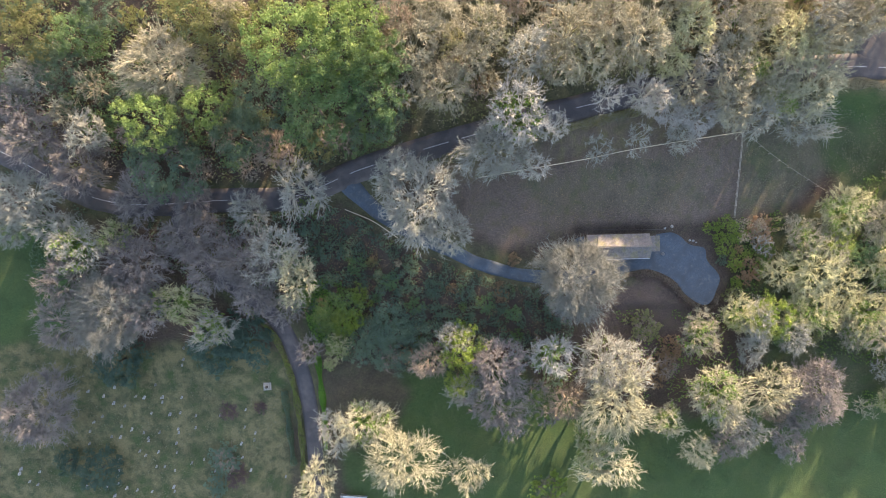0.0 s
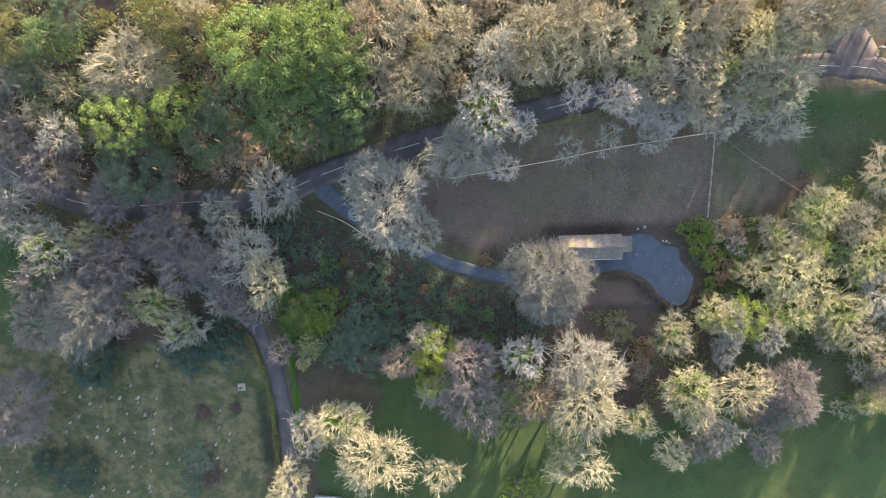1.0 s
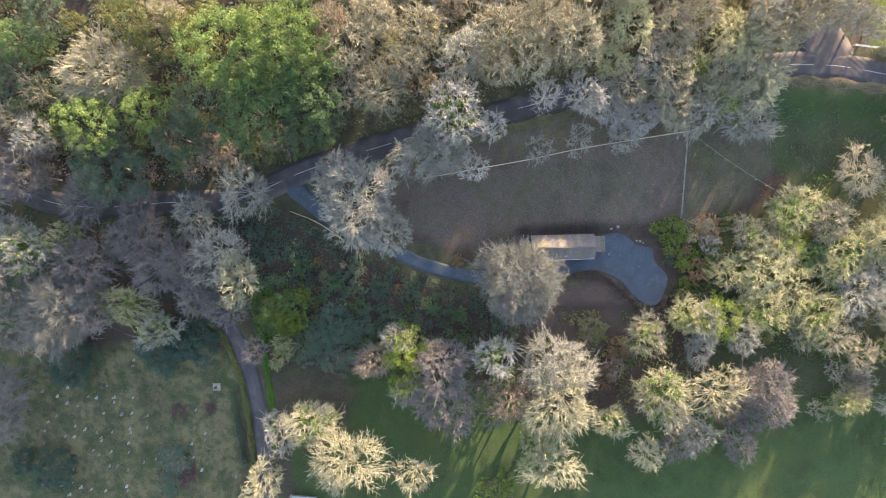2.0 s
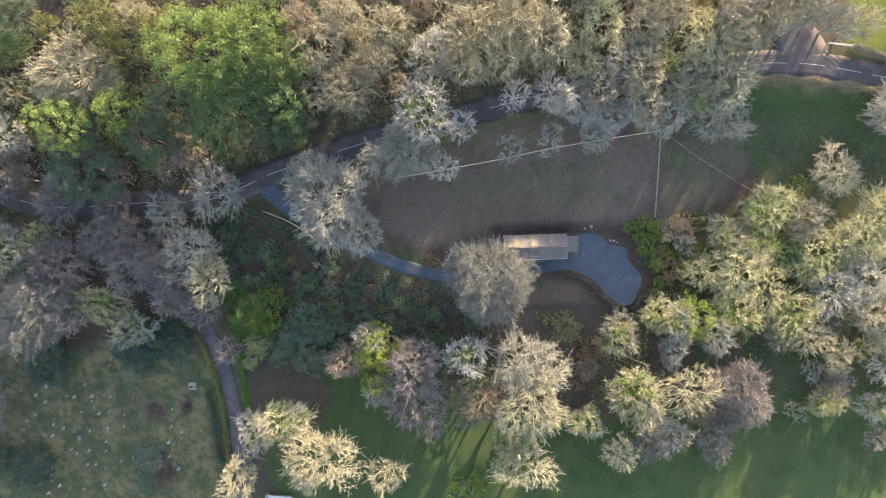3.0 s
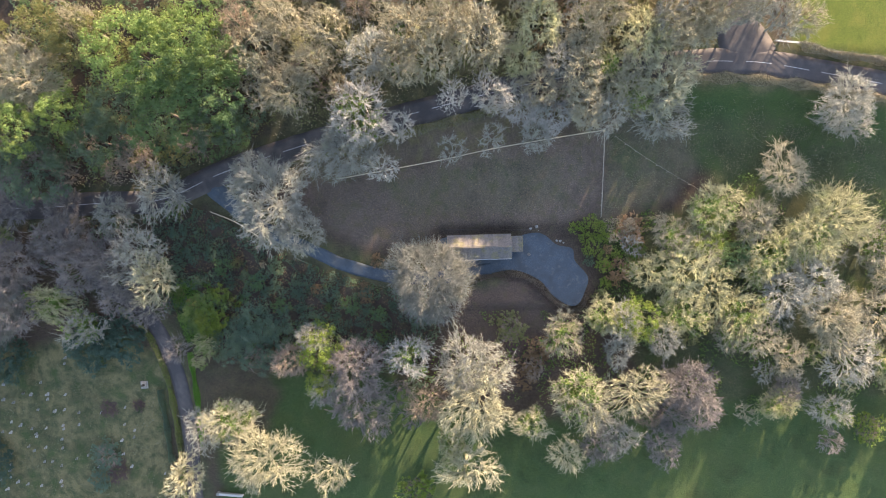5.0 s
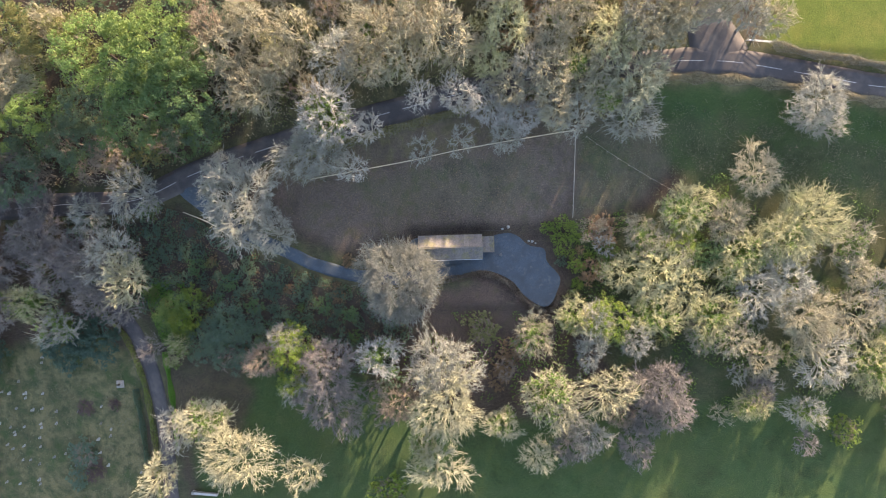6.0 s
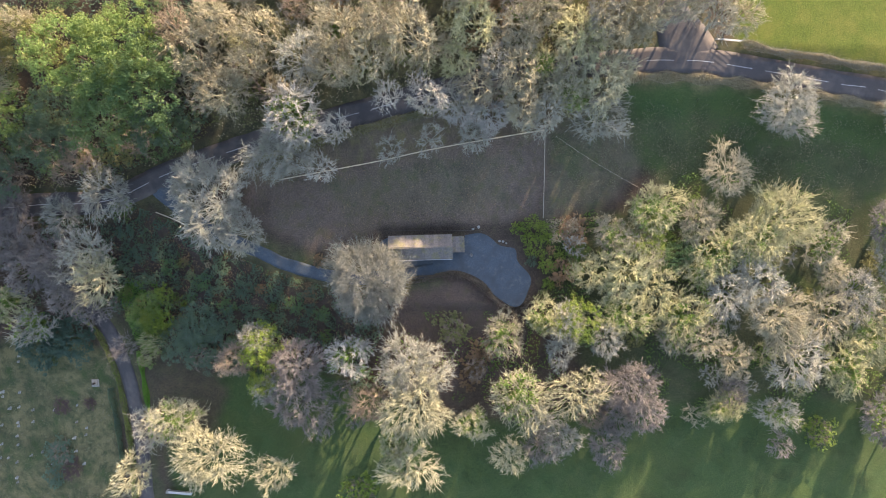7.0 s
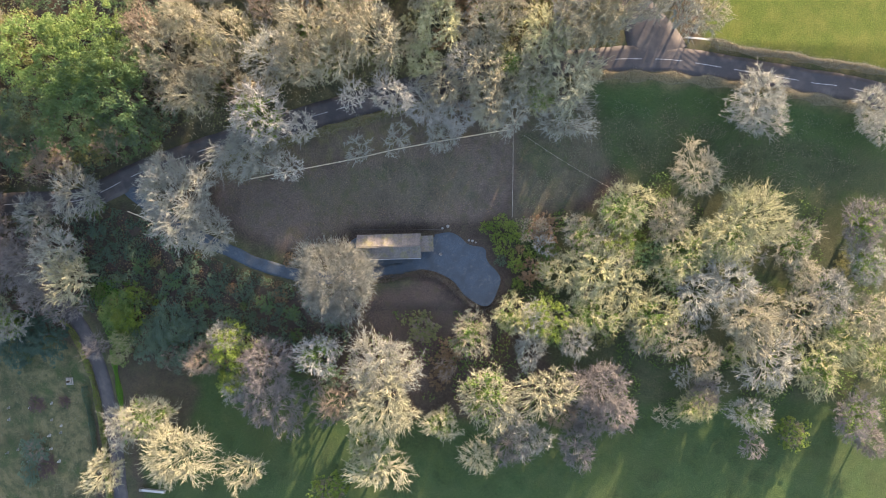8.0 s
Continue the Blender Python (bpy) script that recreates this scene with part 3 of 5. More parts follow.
def grow(seed, limbs=10, boughs=60, sprays=330, twigs=7, twiglets=1, thick=1.0, wide=0.05, loose=0.12, uneven=1.0):
    """One bare tree: the mesh of trunk and limbs, and the mesh of branches and twigs that fan out to the crown's rim."""
    g = np.random.default_rng(seed)
    lumps = g.uniform(0, 6.28, 3)
    foot = np.array([[0, 0, 0.0]])
    head = np.array([[g.normal() * 0.3, g.normal() * 0.3, g.uniform(0.3, 0.36) * H0]])
    tl = bows(foot, np.array([[0, 0, 1.0]]), head, 5, g, 0.012)
    woods = [sleeves(tl, 0.40, 0.2, 7, g)]
    c0 = dome(limbs, 0.56, lumps, g, -0.15, uneven)
    s = g.uniform(0.72, 1.0, limbs)
    p, d = along(tl, np.zeros(limbs, int), s)
    flat = (c0 - p) * np.array((1, 1, 0.5))
    flat /= np.linalg.norm(flat, axis=1)[:, None]
    l0 = bows(p, flat * 0.6 + d * 0.5, c0, 5, g, 0.035)
    woods.append(sleeves(l0, 0.14 * thick, 0.075 * thick, 5, g))
    c1 = dome(boughs, 0.78, lumps, g, -0.3, uneven) + g.normal(size=(boughs, 3)) * 0.25
    i1 = nearest(c1, c0)
    # each limb's own spray stands out or back from the rest
    grown = g.uniform(1 - loose, 1 + 0.5 * loose, limbs)
    lean = g.normal(size=3) * np.array((0.8, 0.8, 0))
    mid = np.array((0, 0, 0.5 * H0)) + lean
    c1 = mid + (c1 - mid) * grown[i1][:, None]
    p, d = along(l0, i1, g.uniform(0.4, 1.0, boughs))
    l1 = bows(p, d, c1, 3, g, 0.05)
    woods.append(sleeves(l1, 0.075 * thick, 0.045 * thick, 3, g))
    c2 = dome(sprays, 1.0, lumps, g, -0.35, uneven) + g.normal(size=(sprays, 3)) * 0.2
    c2 = mid + (c2 - mid) * (g.uniform(0.64, 1.02, sprays) * (grown[nearest(c2, c0)] * 0.8 + 0.2 * g.uniform(0.8, 1.1, sprays)))[:, None]
    i2 = nearest(c2, c1)
    p, d = along(l1, i2, g.uniform(0.25, 1.0, sprays))
    l2 = bows(p, d, c2, 2, g, 0.06)
    v, f = sleeves(l2, 0.06 * thick, 0.03 * thick, 3, g)
    vs, fs = [v], [np.vstack([f[:, :3], f[:, [0, 2, 3]]])]
    p, w, ln = offshoots(l2, twigs, 0.15, 0.9, 0.12, 1.0, g)
    v, f, l3 = ribbons(p, w, ln, wide, g)
    fs.append(f + len(vs[0])), vs.append(v)
    if twiglets:
        p, w, ln = offshoots(l3, twiglets + 1, 0.25, 0.85, 0.05, 0.62, g)
        keep = np.arange(len(p)) % (twiglets + 1) < twiglets
        p, w, ln = p[keep], w[keep], ln[keep]
        side = np.cross(w, g.normal(size=w.shape))
        side /= np.linalg.norm(side, axis=1)[:, None] + 1e-9
        v = np.stack([p - side * wide * 0.8, p + side * wide * 0.8, p + w * ln[:, None]], 1).reshape(-1, 3)
        fs.append(np.arange(len(v)).reshape(-1, 3) + sum(len(q) for q in vs)), vs.append(v)
    base = np.cumsum([0] + [len(v) for v, _ in woods])
    wood = mesh_of("trunk", np.vstack([v for v, _ in woods]), np.vstack([f + b for (_, f), b in zip(woods, base)]), BARK["grey"], True)
    crown = mesh_of("crown", np.vstack(vs), np.vstack(fs), BARK["grey"])
    return wood, crown, np.vstack([l0.reshape(-1, 3), l1.reshape(-1, 3)])


def leaves(centres, normals, size, g, fold=0.35):
    """Small folded leaves or leaf sprays: two triangles each, round a normal."""
    n = len(centres)
    nrm = normals + g.normal(size=(n, 3)) * 0.7
    nrm /= np.linalg.norm(nrm, axis=1)[:, None] + 1e-9
    u = np.cross(nrm, g.normal(size=(n, 3)))
    u /= np.linalg.norm(u, axis=1)[:, None] + 1e-9
    w = np.cross(nrm, u)
    s = (size * g.uniform(0.6, 1.4, n))[:, None]
    v = np.stack([centres - u * s, centres + w * s * 0.6 - nrm * s * fold, centres + u * s, centres - w * s * 0.6 - nrm * s * fold], 1).reshape(-1, 3)
    k = np.arange(n)[:, None] * 4
    f = np.vstack([k + np.array((0, 1, 2)), k + np.array((0, 2, 3))])
    return v, f


def leafy_crown(seed, puffs=30, per=280, size=0.155, base=0.29, lift=0.6, tall=0.38, tufts=7):
    """A crown of leaf sprays gathered in uneven clumps, each of them a heap of smaller tufts."""
    g = np.random.default_rng(seed)
    i = np.arange(puffs) + 0.5
    cosz = 1 - 1.35 * i / puffs
    ang = i * 2.39996 + g.uniform(0, 0.6, puffs)
    sinz = np.sqrt(np.clip(1 - cosz ** 2, 0, 1))
    rim = g.uniform(0.55, 1.0, puffs)
    c = np.stack([np.cos(ang) * sinz * R0 * rim, np.sin(ang) * sinz * R0 * rim, lift * H0 + cosz * tall * H0 * rim], 1)
    pr = R0 * base * g.uniform(0.6, 1.15, puffs)
    d = g.normal(size=(puffs, tufts, 3))
    d[..., 2] = np.abs(d[..., 2]) * 0.9 - 0.2
    d /= np.linalg.norm(d, axis=2)[..., None]
    c2 = (c[:, None] + d * pr[:, None, None] * g.uniform(0.45, 0.95, (puffs, tufts, 1))).reshape(-1, 3)
    r2 = np.repeat(pr, tufts) * g.uniform(0.25, 0.5, puffs * tufts)
    k = max(4, per // tufts)
    e = g.normal(size=(len(c2), k, 3))
    e[..., 2] = np.abs(e[..., 2]) - 0.15
    e /= np.linalg.norm(e, axis=2)[..., None]
    p = (c2[:, None] + e * r2[:, None, None] * g.uniform(0.55, 1.1, (len(c2), k, 1)) * np.array((1, 1, 0.75))).reshape(-1, 3)
    return leaves(p, e.reshape(-1, 3), size, g)


BARE = [grow(11 + i, 8 + i % 4, 54, 240, 9, 0, 1.0, 0.055, 0.45) for i in range(6)]
BIG = [grow(47 + i, 12, 90, 440, 8, 1, 0.72, 0.042, 0.36, 0.7) for i in range(3)]
SOFT = [grow(45 + i, 16, 130, 900, 10, 2, 0.42, 0.026, 0.3, 0.35) for i in range(2)]
FINE = [grow(41 + i, 10 + i, 66, 280, 10, 0, 0.7, 0.046, 0.36, 0.8) for i in range(4)]
SMALL_TWIGS = [grow(31 + i, 7, 36, 130, 8, 0, 1.2, 0.07, 0.4) for i in range(4)]
THICKET = [grow(81 + i, 6, 24, 75, 8, 0, 1.3, 0.085, 0.4) for i in range(3)]
STEM = mesh_of("trunk", *sleeves(bows(np.zeros((1, 3)), np.array([[0.05, 0, 1.0]]), np.array([[0.2, 0.1, 0.6 * H0]]), 5, rng, 0.01), 0.4, 0.12, 7, rng), BARK["dark"], True)


def ivy_mesh(skeleton, seed, clumps=40):
    """Ivy leaves round the trunk and the inner limbs."""
    g = np.random.default_rng(seed)
    near = skeleton[np.hypot(skeleton[:, 0], skeleton[:, 1]) < 0.72 * R0]
    pick = near[g.integers(0, len(near), clumps)]
    trunk = np.column_stack([g.normal(0, 0.25, 12), g.normal(0, 0.25, 12), g.uniform(0.1, 0.5, 12) * H0])
    c = np.vstack([pick, trunk])
    p = (c[:, None] + g.normal(size=(len(c), 30, 3)) * np.array((0.5, 0.5, 0.6))).reshape(-1, 3)
    v, f = leaves(p, np.tile((0, 0, 1.0), (len(p), 1)) + g.normal(size=(len(p), 3)) * 0.3, 0.24, g)
    return mesh_of("ivy", v, f, LEAF["ivy"])


IVY = [ivy_mesh(b[2], 50 + i) for i, b in enumerate(BARE + FINE)]
LEAFY = [mesh_of("crown", *leafy_crown(60 + i), LEAF["green"]) for i in range(4)]
LIGHT_LEAFY = [mesh_of("crown", *leafy_crown(100 + i, 22, 168, 0.225, 0.34), LEAF["green"]) for i in range(4)]
YEW = [mesh_of("crown", *leafy_crown(70 + i, 32, 160, 0.28, 0.34, 0.38, 0.5), LEAF["yew"]) for i in range(2)]
SHRUB = [mesh_of("crown", *leafy_crown(90 + i, 18, 60, 0.55, 0.4, 0.45, 0.45), LEAF["olive"]) for i in range(3)]
WORDS = {"grey": "grey", "tan": "tan", "mauve": "mauve-grey", "cream": "sunlit cream", "white": "lichen-white", "brown": "red-brown", "olive": "olive", "beech": "fine pale grey", "lime": "lime-green",
         "green": "green", "bright": "bright green", "dark": "dark green", "russet": "russet", "fern": "fern-green", "plum": "dark plum-brown", "straw": "straw-brown", "ivy": "ivy-green"}
turner = random.Random(21)


def piece(name, me, mat, parent):
    ob = new(name, me)
    ob.parent = parent
    ob.material_slots[0].link = "OBJECT"
    ob.material_slots[0].material = mat
    return ob


def stand(name, x, y, r, h, label, category, group):
    base = tagged(new(name), label, category, group)
    base.matrix_basis = pose(x, y, float(land(x, y)) - 0.08, 0, 0, turner.uniform(0, 360))
    k = r / R0 * turner.uniform(0.97, 1.06)
    base.scale = (k, k * turner.uniform(0.86, 1.14), h / H0)
    return base


def bare(x, y, r, h, tone):
    base = stand("bare_tree", x, y, r, h, f"leafless deciduous tree with {WORDS[tone]} twigs", "tree", "bare woodland trees")
    kinds = SMALL_TWIGS if r <= 4.7 else FINE if tone in ("mauve", "brown", "beech") or (tone in ("tan", "grey") and turner.random() < 0.5) else BARE
    wood, twigs, _ = turner.choice(SOFT if tone == "beech" else BIG if r > 8 else THICKET if r <= 4.7 and h <= 7.5 else kinds)
    piece("trunk", wood, BARK[tone], base)
    piece("crown", twigs, BARK[tone], base)
    return base


def ivied(x, y, r, h, tone):
    base = stand("ivy_clad_tree", x, y, r, h, f"leafless tree with {WORDS[tone]} twigs and green ivy on its limbs", "tree", "ivy-clad trees")
    i = turner.randrange(len(IVY)) if r < 8 else turner.randrange(len(BARE), len(IVY))
    wood, twigs, _ = (BARE + FINE)[i]
    piece("trunk", wood, BARK[tone], base)
    piece("crown", twigs, BARK[tone], base)
    piece("ivy", IVY[i], LEAF["ivy"], base)
    return base


def leafy(x, y, r, h, tone):
    base = stand("evergreen_tree", x, y, r, h, f"evergreen broadleaf tree with {WORDS[tone]} leaves", "tree", "evergreen trees")
    piece("trunk", STEM, BARK["dark"], base)
    piece("crown", turner.choice(LEAFY if r > 6.0 else LIGHT_LEAFY), LEAF[tone], base)
    return base


def yew(x, y, r, h, tone):
    base = stand("yew_tree", x, y, r, h, "dark spreading yew tree in the graveyard", "yew", "yews")
    piece("trunk", STEM, BARK["dark"], base)
    piece("crown", turner.choice(YEW), LEAF["yew"], base)
    return base


def shrub(x, y, r, h, tone):
    base = stand("shrub", x, y, r, h, f"rounded bushy {'yellow-green' if tone == 'lime' else WORDS[tone]} shrub on leafy ground", "shrub", "shrubs")
    if r > 3.2:
        piece("stem_tangle", turner.choice(SMALL_TWIGS)[1], BARK["brown"], base)
    piece("crown", turner.choice(SHRUB), LEAF[tone], base)
    return base



def fill(region, count, make, radius, tall, tones, gap, seed):
    """Smaller growth between the great trees of a wood."""
    g = random.Random(seed)
    lo, hi = np.array(region).min(0), np.array(region).max(0)
    placed = []
    for _ in range(4000):
        if len(placed) == count:
            break
        x, y = g.uniform(lo[0], hi[0]), g.uniform(lo[1], hi[1])
        q = np.array([(x, y)])
        if not inside(q, region)[0] or away(q, ROAD)[0] < 5.5 or away(q, SIDE)[0] < 7 or away(q, DRIVE)[0] < 4 or away(q, LANE)[0] < 4:
            continue
        if any(math.hypot(x - a, y - b) < gap for a, b in placed):
            continue
        placed.append((x, y))
        make(x, y, g.uniform(*radius), g.uniform(*tall), g.choice(tones))


fill([(-28, 32), (22, 42), (34, 52), (58, 54), (58, 62), (-35, 60)], 18, bare, (3.2, 4.6), (7, 11), ("tan", "olive", "brown", "tan"), 6.5, 5)
fill([(-128, 58), (-128, 34), (-90, 20), (-60, 18), (-36, 28), (-36, 60)], 46, leafy, (2.8, 4.6), (4.5, 8.5), ("olive", "green", "dark", "dark", "green"), 5.2, 6)
fill([(-130, 24), (-106, 15), (-60, 16), (-60, 24), (-100, 26)], 12, bare, (3.0, 4.5), (8, 12), ("mauve", "brown", "grey"), 6.0, 7)
fill([(50, 6), (80, 12), (100, 8), (128, -4), (128, -34), (80, -32), (55, -20)], 18, bare, (3.0, 4.2), (4, 5.5), ("olive", "tan", "olive", "grey"), 7.0, 8)
fill([(-55, 6), (-36, -3), (-10, -10), (2, -12), (0, -28), (-40, -28), (-56, -16), (-66, -6), (-70, 4)], 60, shrub, (0.9, 2.3), (1.0, 2.4), ("dark", "dark", "green", "dark", "fern", "russet", "dark"), 2.8, 9)
fill([(-26, 34), (20, 42), (60, 46), (62, 60), (-34, 60)], 36, shrub, (1.8, 3.0), (2.2, 4.5), ("olive", "russet", "olive", "straw", "ivy"), 5.0, 10)
fill([(46, 5), (62, 9), (78, 15), (100, 12), (126, 0), (126, -30), (80, -28), (50, -18)], 26, shrub, (1.5, 2.6), (1.5, 3.0), ("ivy", "olive", "ivy", "straw"), 6.0, 11)
# Low understorey, carried on unseen past y 60, added to shade the field.
fill([(-40, 30), (-10, 36), (22, 42), (34, 48), (58, 50), (62, 60), (62, 92), (-45, 92)], 140, bare, (3.4, 4.6), (5, 7.5), ("tan", "olive", "brown", "grey"), 4.2, 12)
bare(23.4, 31.6, 5.8, 6, "white")
bare(31.2, 29.2, 6.0, 6, "white")
bare(38.2, 32.4, 6.2, 10, "tan")
bare(46.4, 34.8, 6.4, 11, "tan")
bare(28.0, 36.6, 5.8, 7.5, "tan")
bare(37.0, 38.4, 6.0, 11, "tan")
bare(48.5, 40.5, 5.8, 12, "tan")
bare(58.5, 38.6, 4.6, 8, "tan")
leafy(-114.9, 45.9, 6.3, 15, "olive")
leafy(-104.6, 45.0, 5.2, 16, "green")
leafy(-118.8, 51.2, 5.6, 15, "olive")
leafy(-110.2, 39.9, 6.4, 12, "dark")
leafy(-92.3, 48.3, 2.7, 14, "olive")
leafy(-99.3, 50.5, 6.2, 14, "dark")
bare(-86.2, 38.6, 11.1, 18, "tan")
bare(-103.5, 35.1, 3.5, 14, "tan")
bare(-109.9, 29.7, 4.1, 14, "tan")
bare(-104.5, 24.8, 6.1, 15, "grey")
bare(-117.2, 24.9, 7.6, 15, "mauve")
bare(-108.6, 18.0, 7.9, 14, "mauve")
bare(-118.7, 37.4, 5.4, 12, "grey")
bare(-122.2, 31.7, 6.4, 14, "mauve")
leafy(-88.8, 26.7, 6.8, 20, "bright")
leafy(-77.0, 29.5, 5.1, 19, "bright")
leafy(-87.0, 18.4, 9.2, 13, "dark")
leafy(-70.6, 24.3, 7.2, 15, "dark")
leafy(-64.7, 31.2, 6.7, 16, "dark")
leafy(-72.7, 44.6, 7.5, 16, "olive")
leafy(-80.6, 49.4, 5.9, 15, "olive")
bare(-71.3, 49.0, 5.4, 17, "tan")
leafy(-56.9, 40.9, 9.6, 23, "bright")
leafy(-46.7, 42.8, 9.8, 24, "bright")
leafy(-43.4, 33.5, 8.8, 23, "green")
leafy(-53.4, 29.5, 8.6, 20, "green")
leafy(-42.3, 27.4, 6.1, 16, "dark")
leafy(-64.2, 45.3, 6.0, 18, "olive")
leafy(-40.8, 38.7, 6.4, 22, "green")
bare(-64.3, 21.5, 5.3, 11, "brown")
leafy(-53.5, 22.3, 4.1, 8, "olive")
bare(-95.6, 12.1, 7.6, 10, "mauve")
bare(-83.9, 10.9, 6.5, 8, "mauve")
bare(-49.4, 24.6, 4.5, 10, "brown")
bare(-33.3, 41.5, 7.7, 19, "tan")
bare(-28.0, 34.1, 7.1, 17, "tan")
bare(-21.6, 39.7, 5.1, 17, "tan")
bare(-36.7, 47.3, 5.3, 18, "brown")
bare(-27.5, 48.6, 5.8, 18, "tan")
bare(-18.0, 46.4, 5.6, 17, "tan")
bare(-8.9, 41.3, 6.0, 18, "grey")
bare(-0.9, 45.7, 6.4, 18, "tan")
bare(-3.2, 38.7, 5.8, 16, "tan")
bare(5.3, 40.8, 6.7, 17, "tan")
bare(14.3, 44.0, 7.1, 19, "tan")
bare(8.0, 48.8, 6.6, 18, "tan")
bare(23.2, 40.7, 5.1, 8.5, "olive")
bare(27.1, 48.6, 6.4, 11, "olive")
bare(32.2, 41.1, 5.1, 8.5, "grey")
bare(37.9, 47.3, 6.5, 9, "tan")
bare(41.4, 51.3, 5.9, 12, "tan")
ivied(42.3, 40.0, 5.6, 9, "olive")
bare(49.1, 45.2, 7.3, 13, "olive")
bare(54.5, 49.2, 5.8, 16, "grey")
bare(60.9, 46.4, 4.3, 12, "tan")
ivied(48.5, 34.2, 5.5, 11, "olive")
bare(55.0, 35.6, 7.8, 15, "cream")
bare(55.1, 28.6, 6.7, 13, "grey")
bare(43.6, 29.2, 6.0, 12, "grey")
bare(8.7, 33.1, 3.8, 14, "white")
bare(17.0, 32.9, 5.0, 15, "white")
bare(8.7, 22.2, 4.5, 6.5, "grey")
bare(17.4, 24.8, 4.5, 6, "grey")
bare(25.3, 32.5, 4.2, 6, "grey")
bare(29.0, 31.8, 3.7, 5, "grey")
bare(32.1, 34.1, 4.3, 6, "brown")
bare(37.2, 36.3, 4.3, 6.5, "grey")
bare(38.9, 29.9, 5.2, 6.5, "grey")
bare(27.2, 25.8, 4.8, 5.5, "grey")
ivied(-10.7, 27.6, 7.9, 19, "white")
bare(-15.2, 21.6, 8.05, 14, "grey")
bare(-6.9, 18.1, 4.4, 13, "white")
bare(-2.8, 26.3, 4.3, 14, "white")
bare(-31.8, 10.2, 10.8, 15, "grey")
bare(-36.9, 17.2, 5.7, 11, "grey")
bare(-25.1, 3.9, 6.7, 14, "grey")
bare(-57.9, 12.9, 7.3, 11, "grey")
shrub(-57.0, 9.6, 2.4, 2.6, "fern")
bare(-70.5, 7.6, 6.4, 10, "grey")
bare(-122.3, 10.9, 8.1, 14, "grey")
bare(-125.5, 4.0, 5.6, 12, "grey")
bare(-115.0, 4.7, 5.5, 12, "grey")
ivied(-109.8, -0.4, 8.1, 15, "grey")
bare(-96.4, -3.9, 9.3, 14, "mauve")
bare(-113.0, -7.1, 7.6, 15, "mauve")
bare(-102.9, -14.3, 12.1, 15, "beech")
bare(-114.1, -18.8, 8.0, 13, "mauve")
bare(-95.6, -13.9, 7.9, 13, "mauve")
ivied(-100.6, 2.2, 5.5, 11, "olive")
bare(-84.2, 2.2, 8.1, 11, "mauve")
bare(-79.0, -4.2, 7.8, 11, "mauve")
bare(-70.9, -3.8, 9.0, 13, "mauve")
bare(-64.3, -1.5, 7.6, 14, "grey")
bare(-58.7, -6.6, 6.4, 19, "cream")
bare(-62.5, -14.6, 4.6, 13, "mauve")
bare(-69.0, -10.8, 6.5, 12, "mauve")
ivied(-87.6, -13.3, 6.6, 11, "olive")
ivied(-79.4, -18.7, 6.6, 12, "grey")
bare(-122.7, -39.4, 12.1, 13, "mauve")
yew(-103.9, -27.7, 6.4, 7, "dark")
yew(-73.2, -21.9, 6.8, 6, "dark")
yew(-79.8, -23.6, 6.8, 6, "dark")
yew(-111.2, -55.9, 5.2, 5, "dark")
shrub(-78.5, -40.6, 2.1, 0.7, "plum")
shrub(-70.4, -39.6, 1.5, 0.7, "plum")
shrub(-79.8, -52.7, 3.7, 1.8, "dark")
shrub(-76.9, -57.2, 2.9, 1.3, "plum")
shrub(-82.0, -60.0, 3.2, 1.5, "dark")
yew(-119.7, -54.3, 3.2, 4, "dark")
bare(-57.3, -24.2, 4.4, 9, "mauve")
leafy(-43.8, -21.6, 6.4, 6, "dark")
leafy(-36.5, -23.2, 6.9, 6, "dark")
leafy(-38.5, -17.7, 5.6, 6, "dark")
bare(-38.4, -25.7, 3.5, 7, "brown")
leafy(-32.5, -19.5, 5.3, 6, "dark")
bare(-29.2, -26.2, 5.5, 11, "brown")
leafy(-22.1, -22.5, 5.4, 12, "lime")
bare(-24.1, -20.7, 5.1, 12, "grey")
leafy(-22.3, -30.8, 4.5, 10, "lime")
bare(-20.6, -33.1, 5.2, 10, "grey")
bare(-13.6, -27.6, 8.2, 14, "mauve")
bare(-13.1, -37.3, 8.0, 13, "mauve")
ivied(-1.0, -24.5, 6.4, 14, "white")
bare(3.6, -7.6, 12.4, 17, "beech")
shrub(22.5, -19.0, 3.7, 3.5, "olive")
bare(13.0, -27.0, 9.6, 13, "grey")
bare(14.2, -35.2, 9.4, 16, "cream")
bare(3.7, -35.8, 5.6, 12, "brown")
# Low growth added to throw shade on the grass south-west of it.
bare(-4.2, -34.0, 4.6, 7, "mauve")
bare(-0.4, -40.5, 4.2, 7, "mauve")
shrub(0.8, -31.0, 2.6, 4, "dark")
bare(-8.5, -43.0, 4.0, 6, "mauve")
bare(12.2, -51.0, 7.8, 14, "cream")
ivied(8.2, -46.0, 5.5, 11, "olive")
ivied(27.3, -40.7, 5.5, 11, "cream")
shrub(29.6, -24.0, 2.8, 3, "russet")
shrub(27.8, -27.6, 3.0, 3, "russet")
shrub(26.4, -31.4, 2.6, 2.6, "russet")
bare(28.2, -28.6, 3.4, 6, "brown")
ivied(34.0, -19.9, 6.4, 11, "tan")
ivied(43.2, -15.9, 5.4, 11, "olive")
leafy(51.3, -15.8, 4.7, 11, "lime")
bare(48.5, -17.0, 5.7, 11, "grey")
ivied(37.8, -34.2, 8.7, 15, "cream")
bare(51.3, -32.8, 7.2, 15, "cream")
bare(64.0, -32.2, 8.1, 12, "mauve")
bare(59.6, -46.8, 6.2, 9, "mauve")
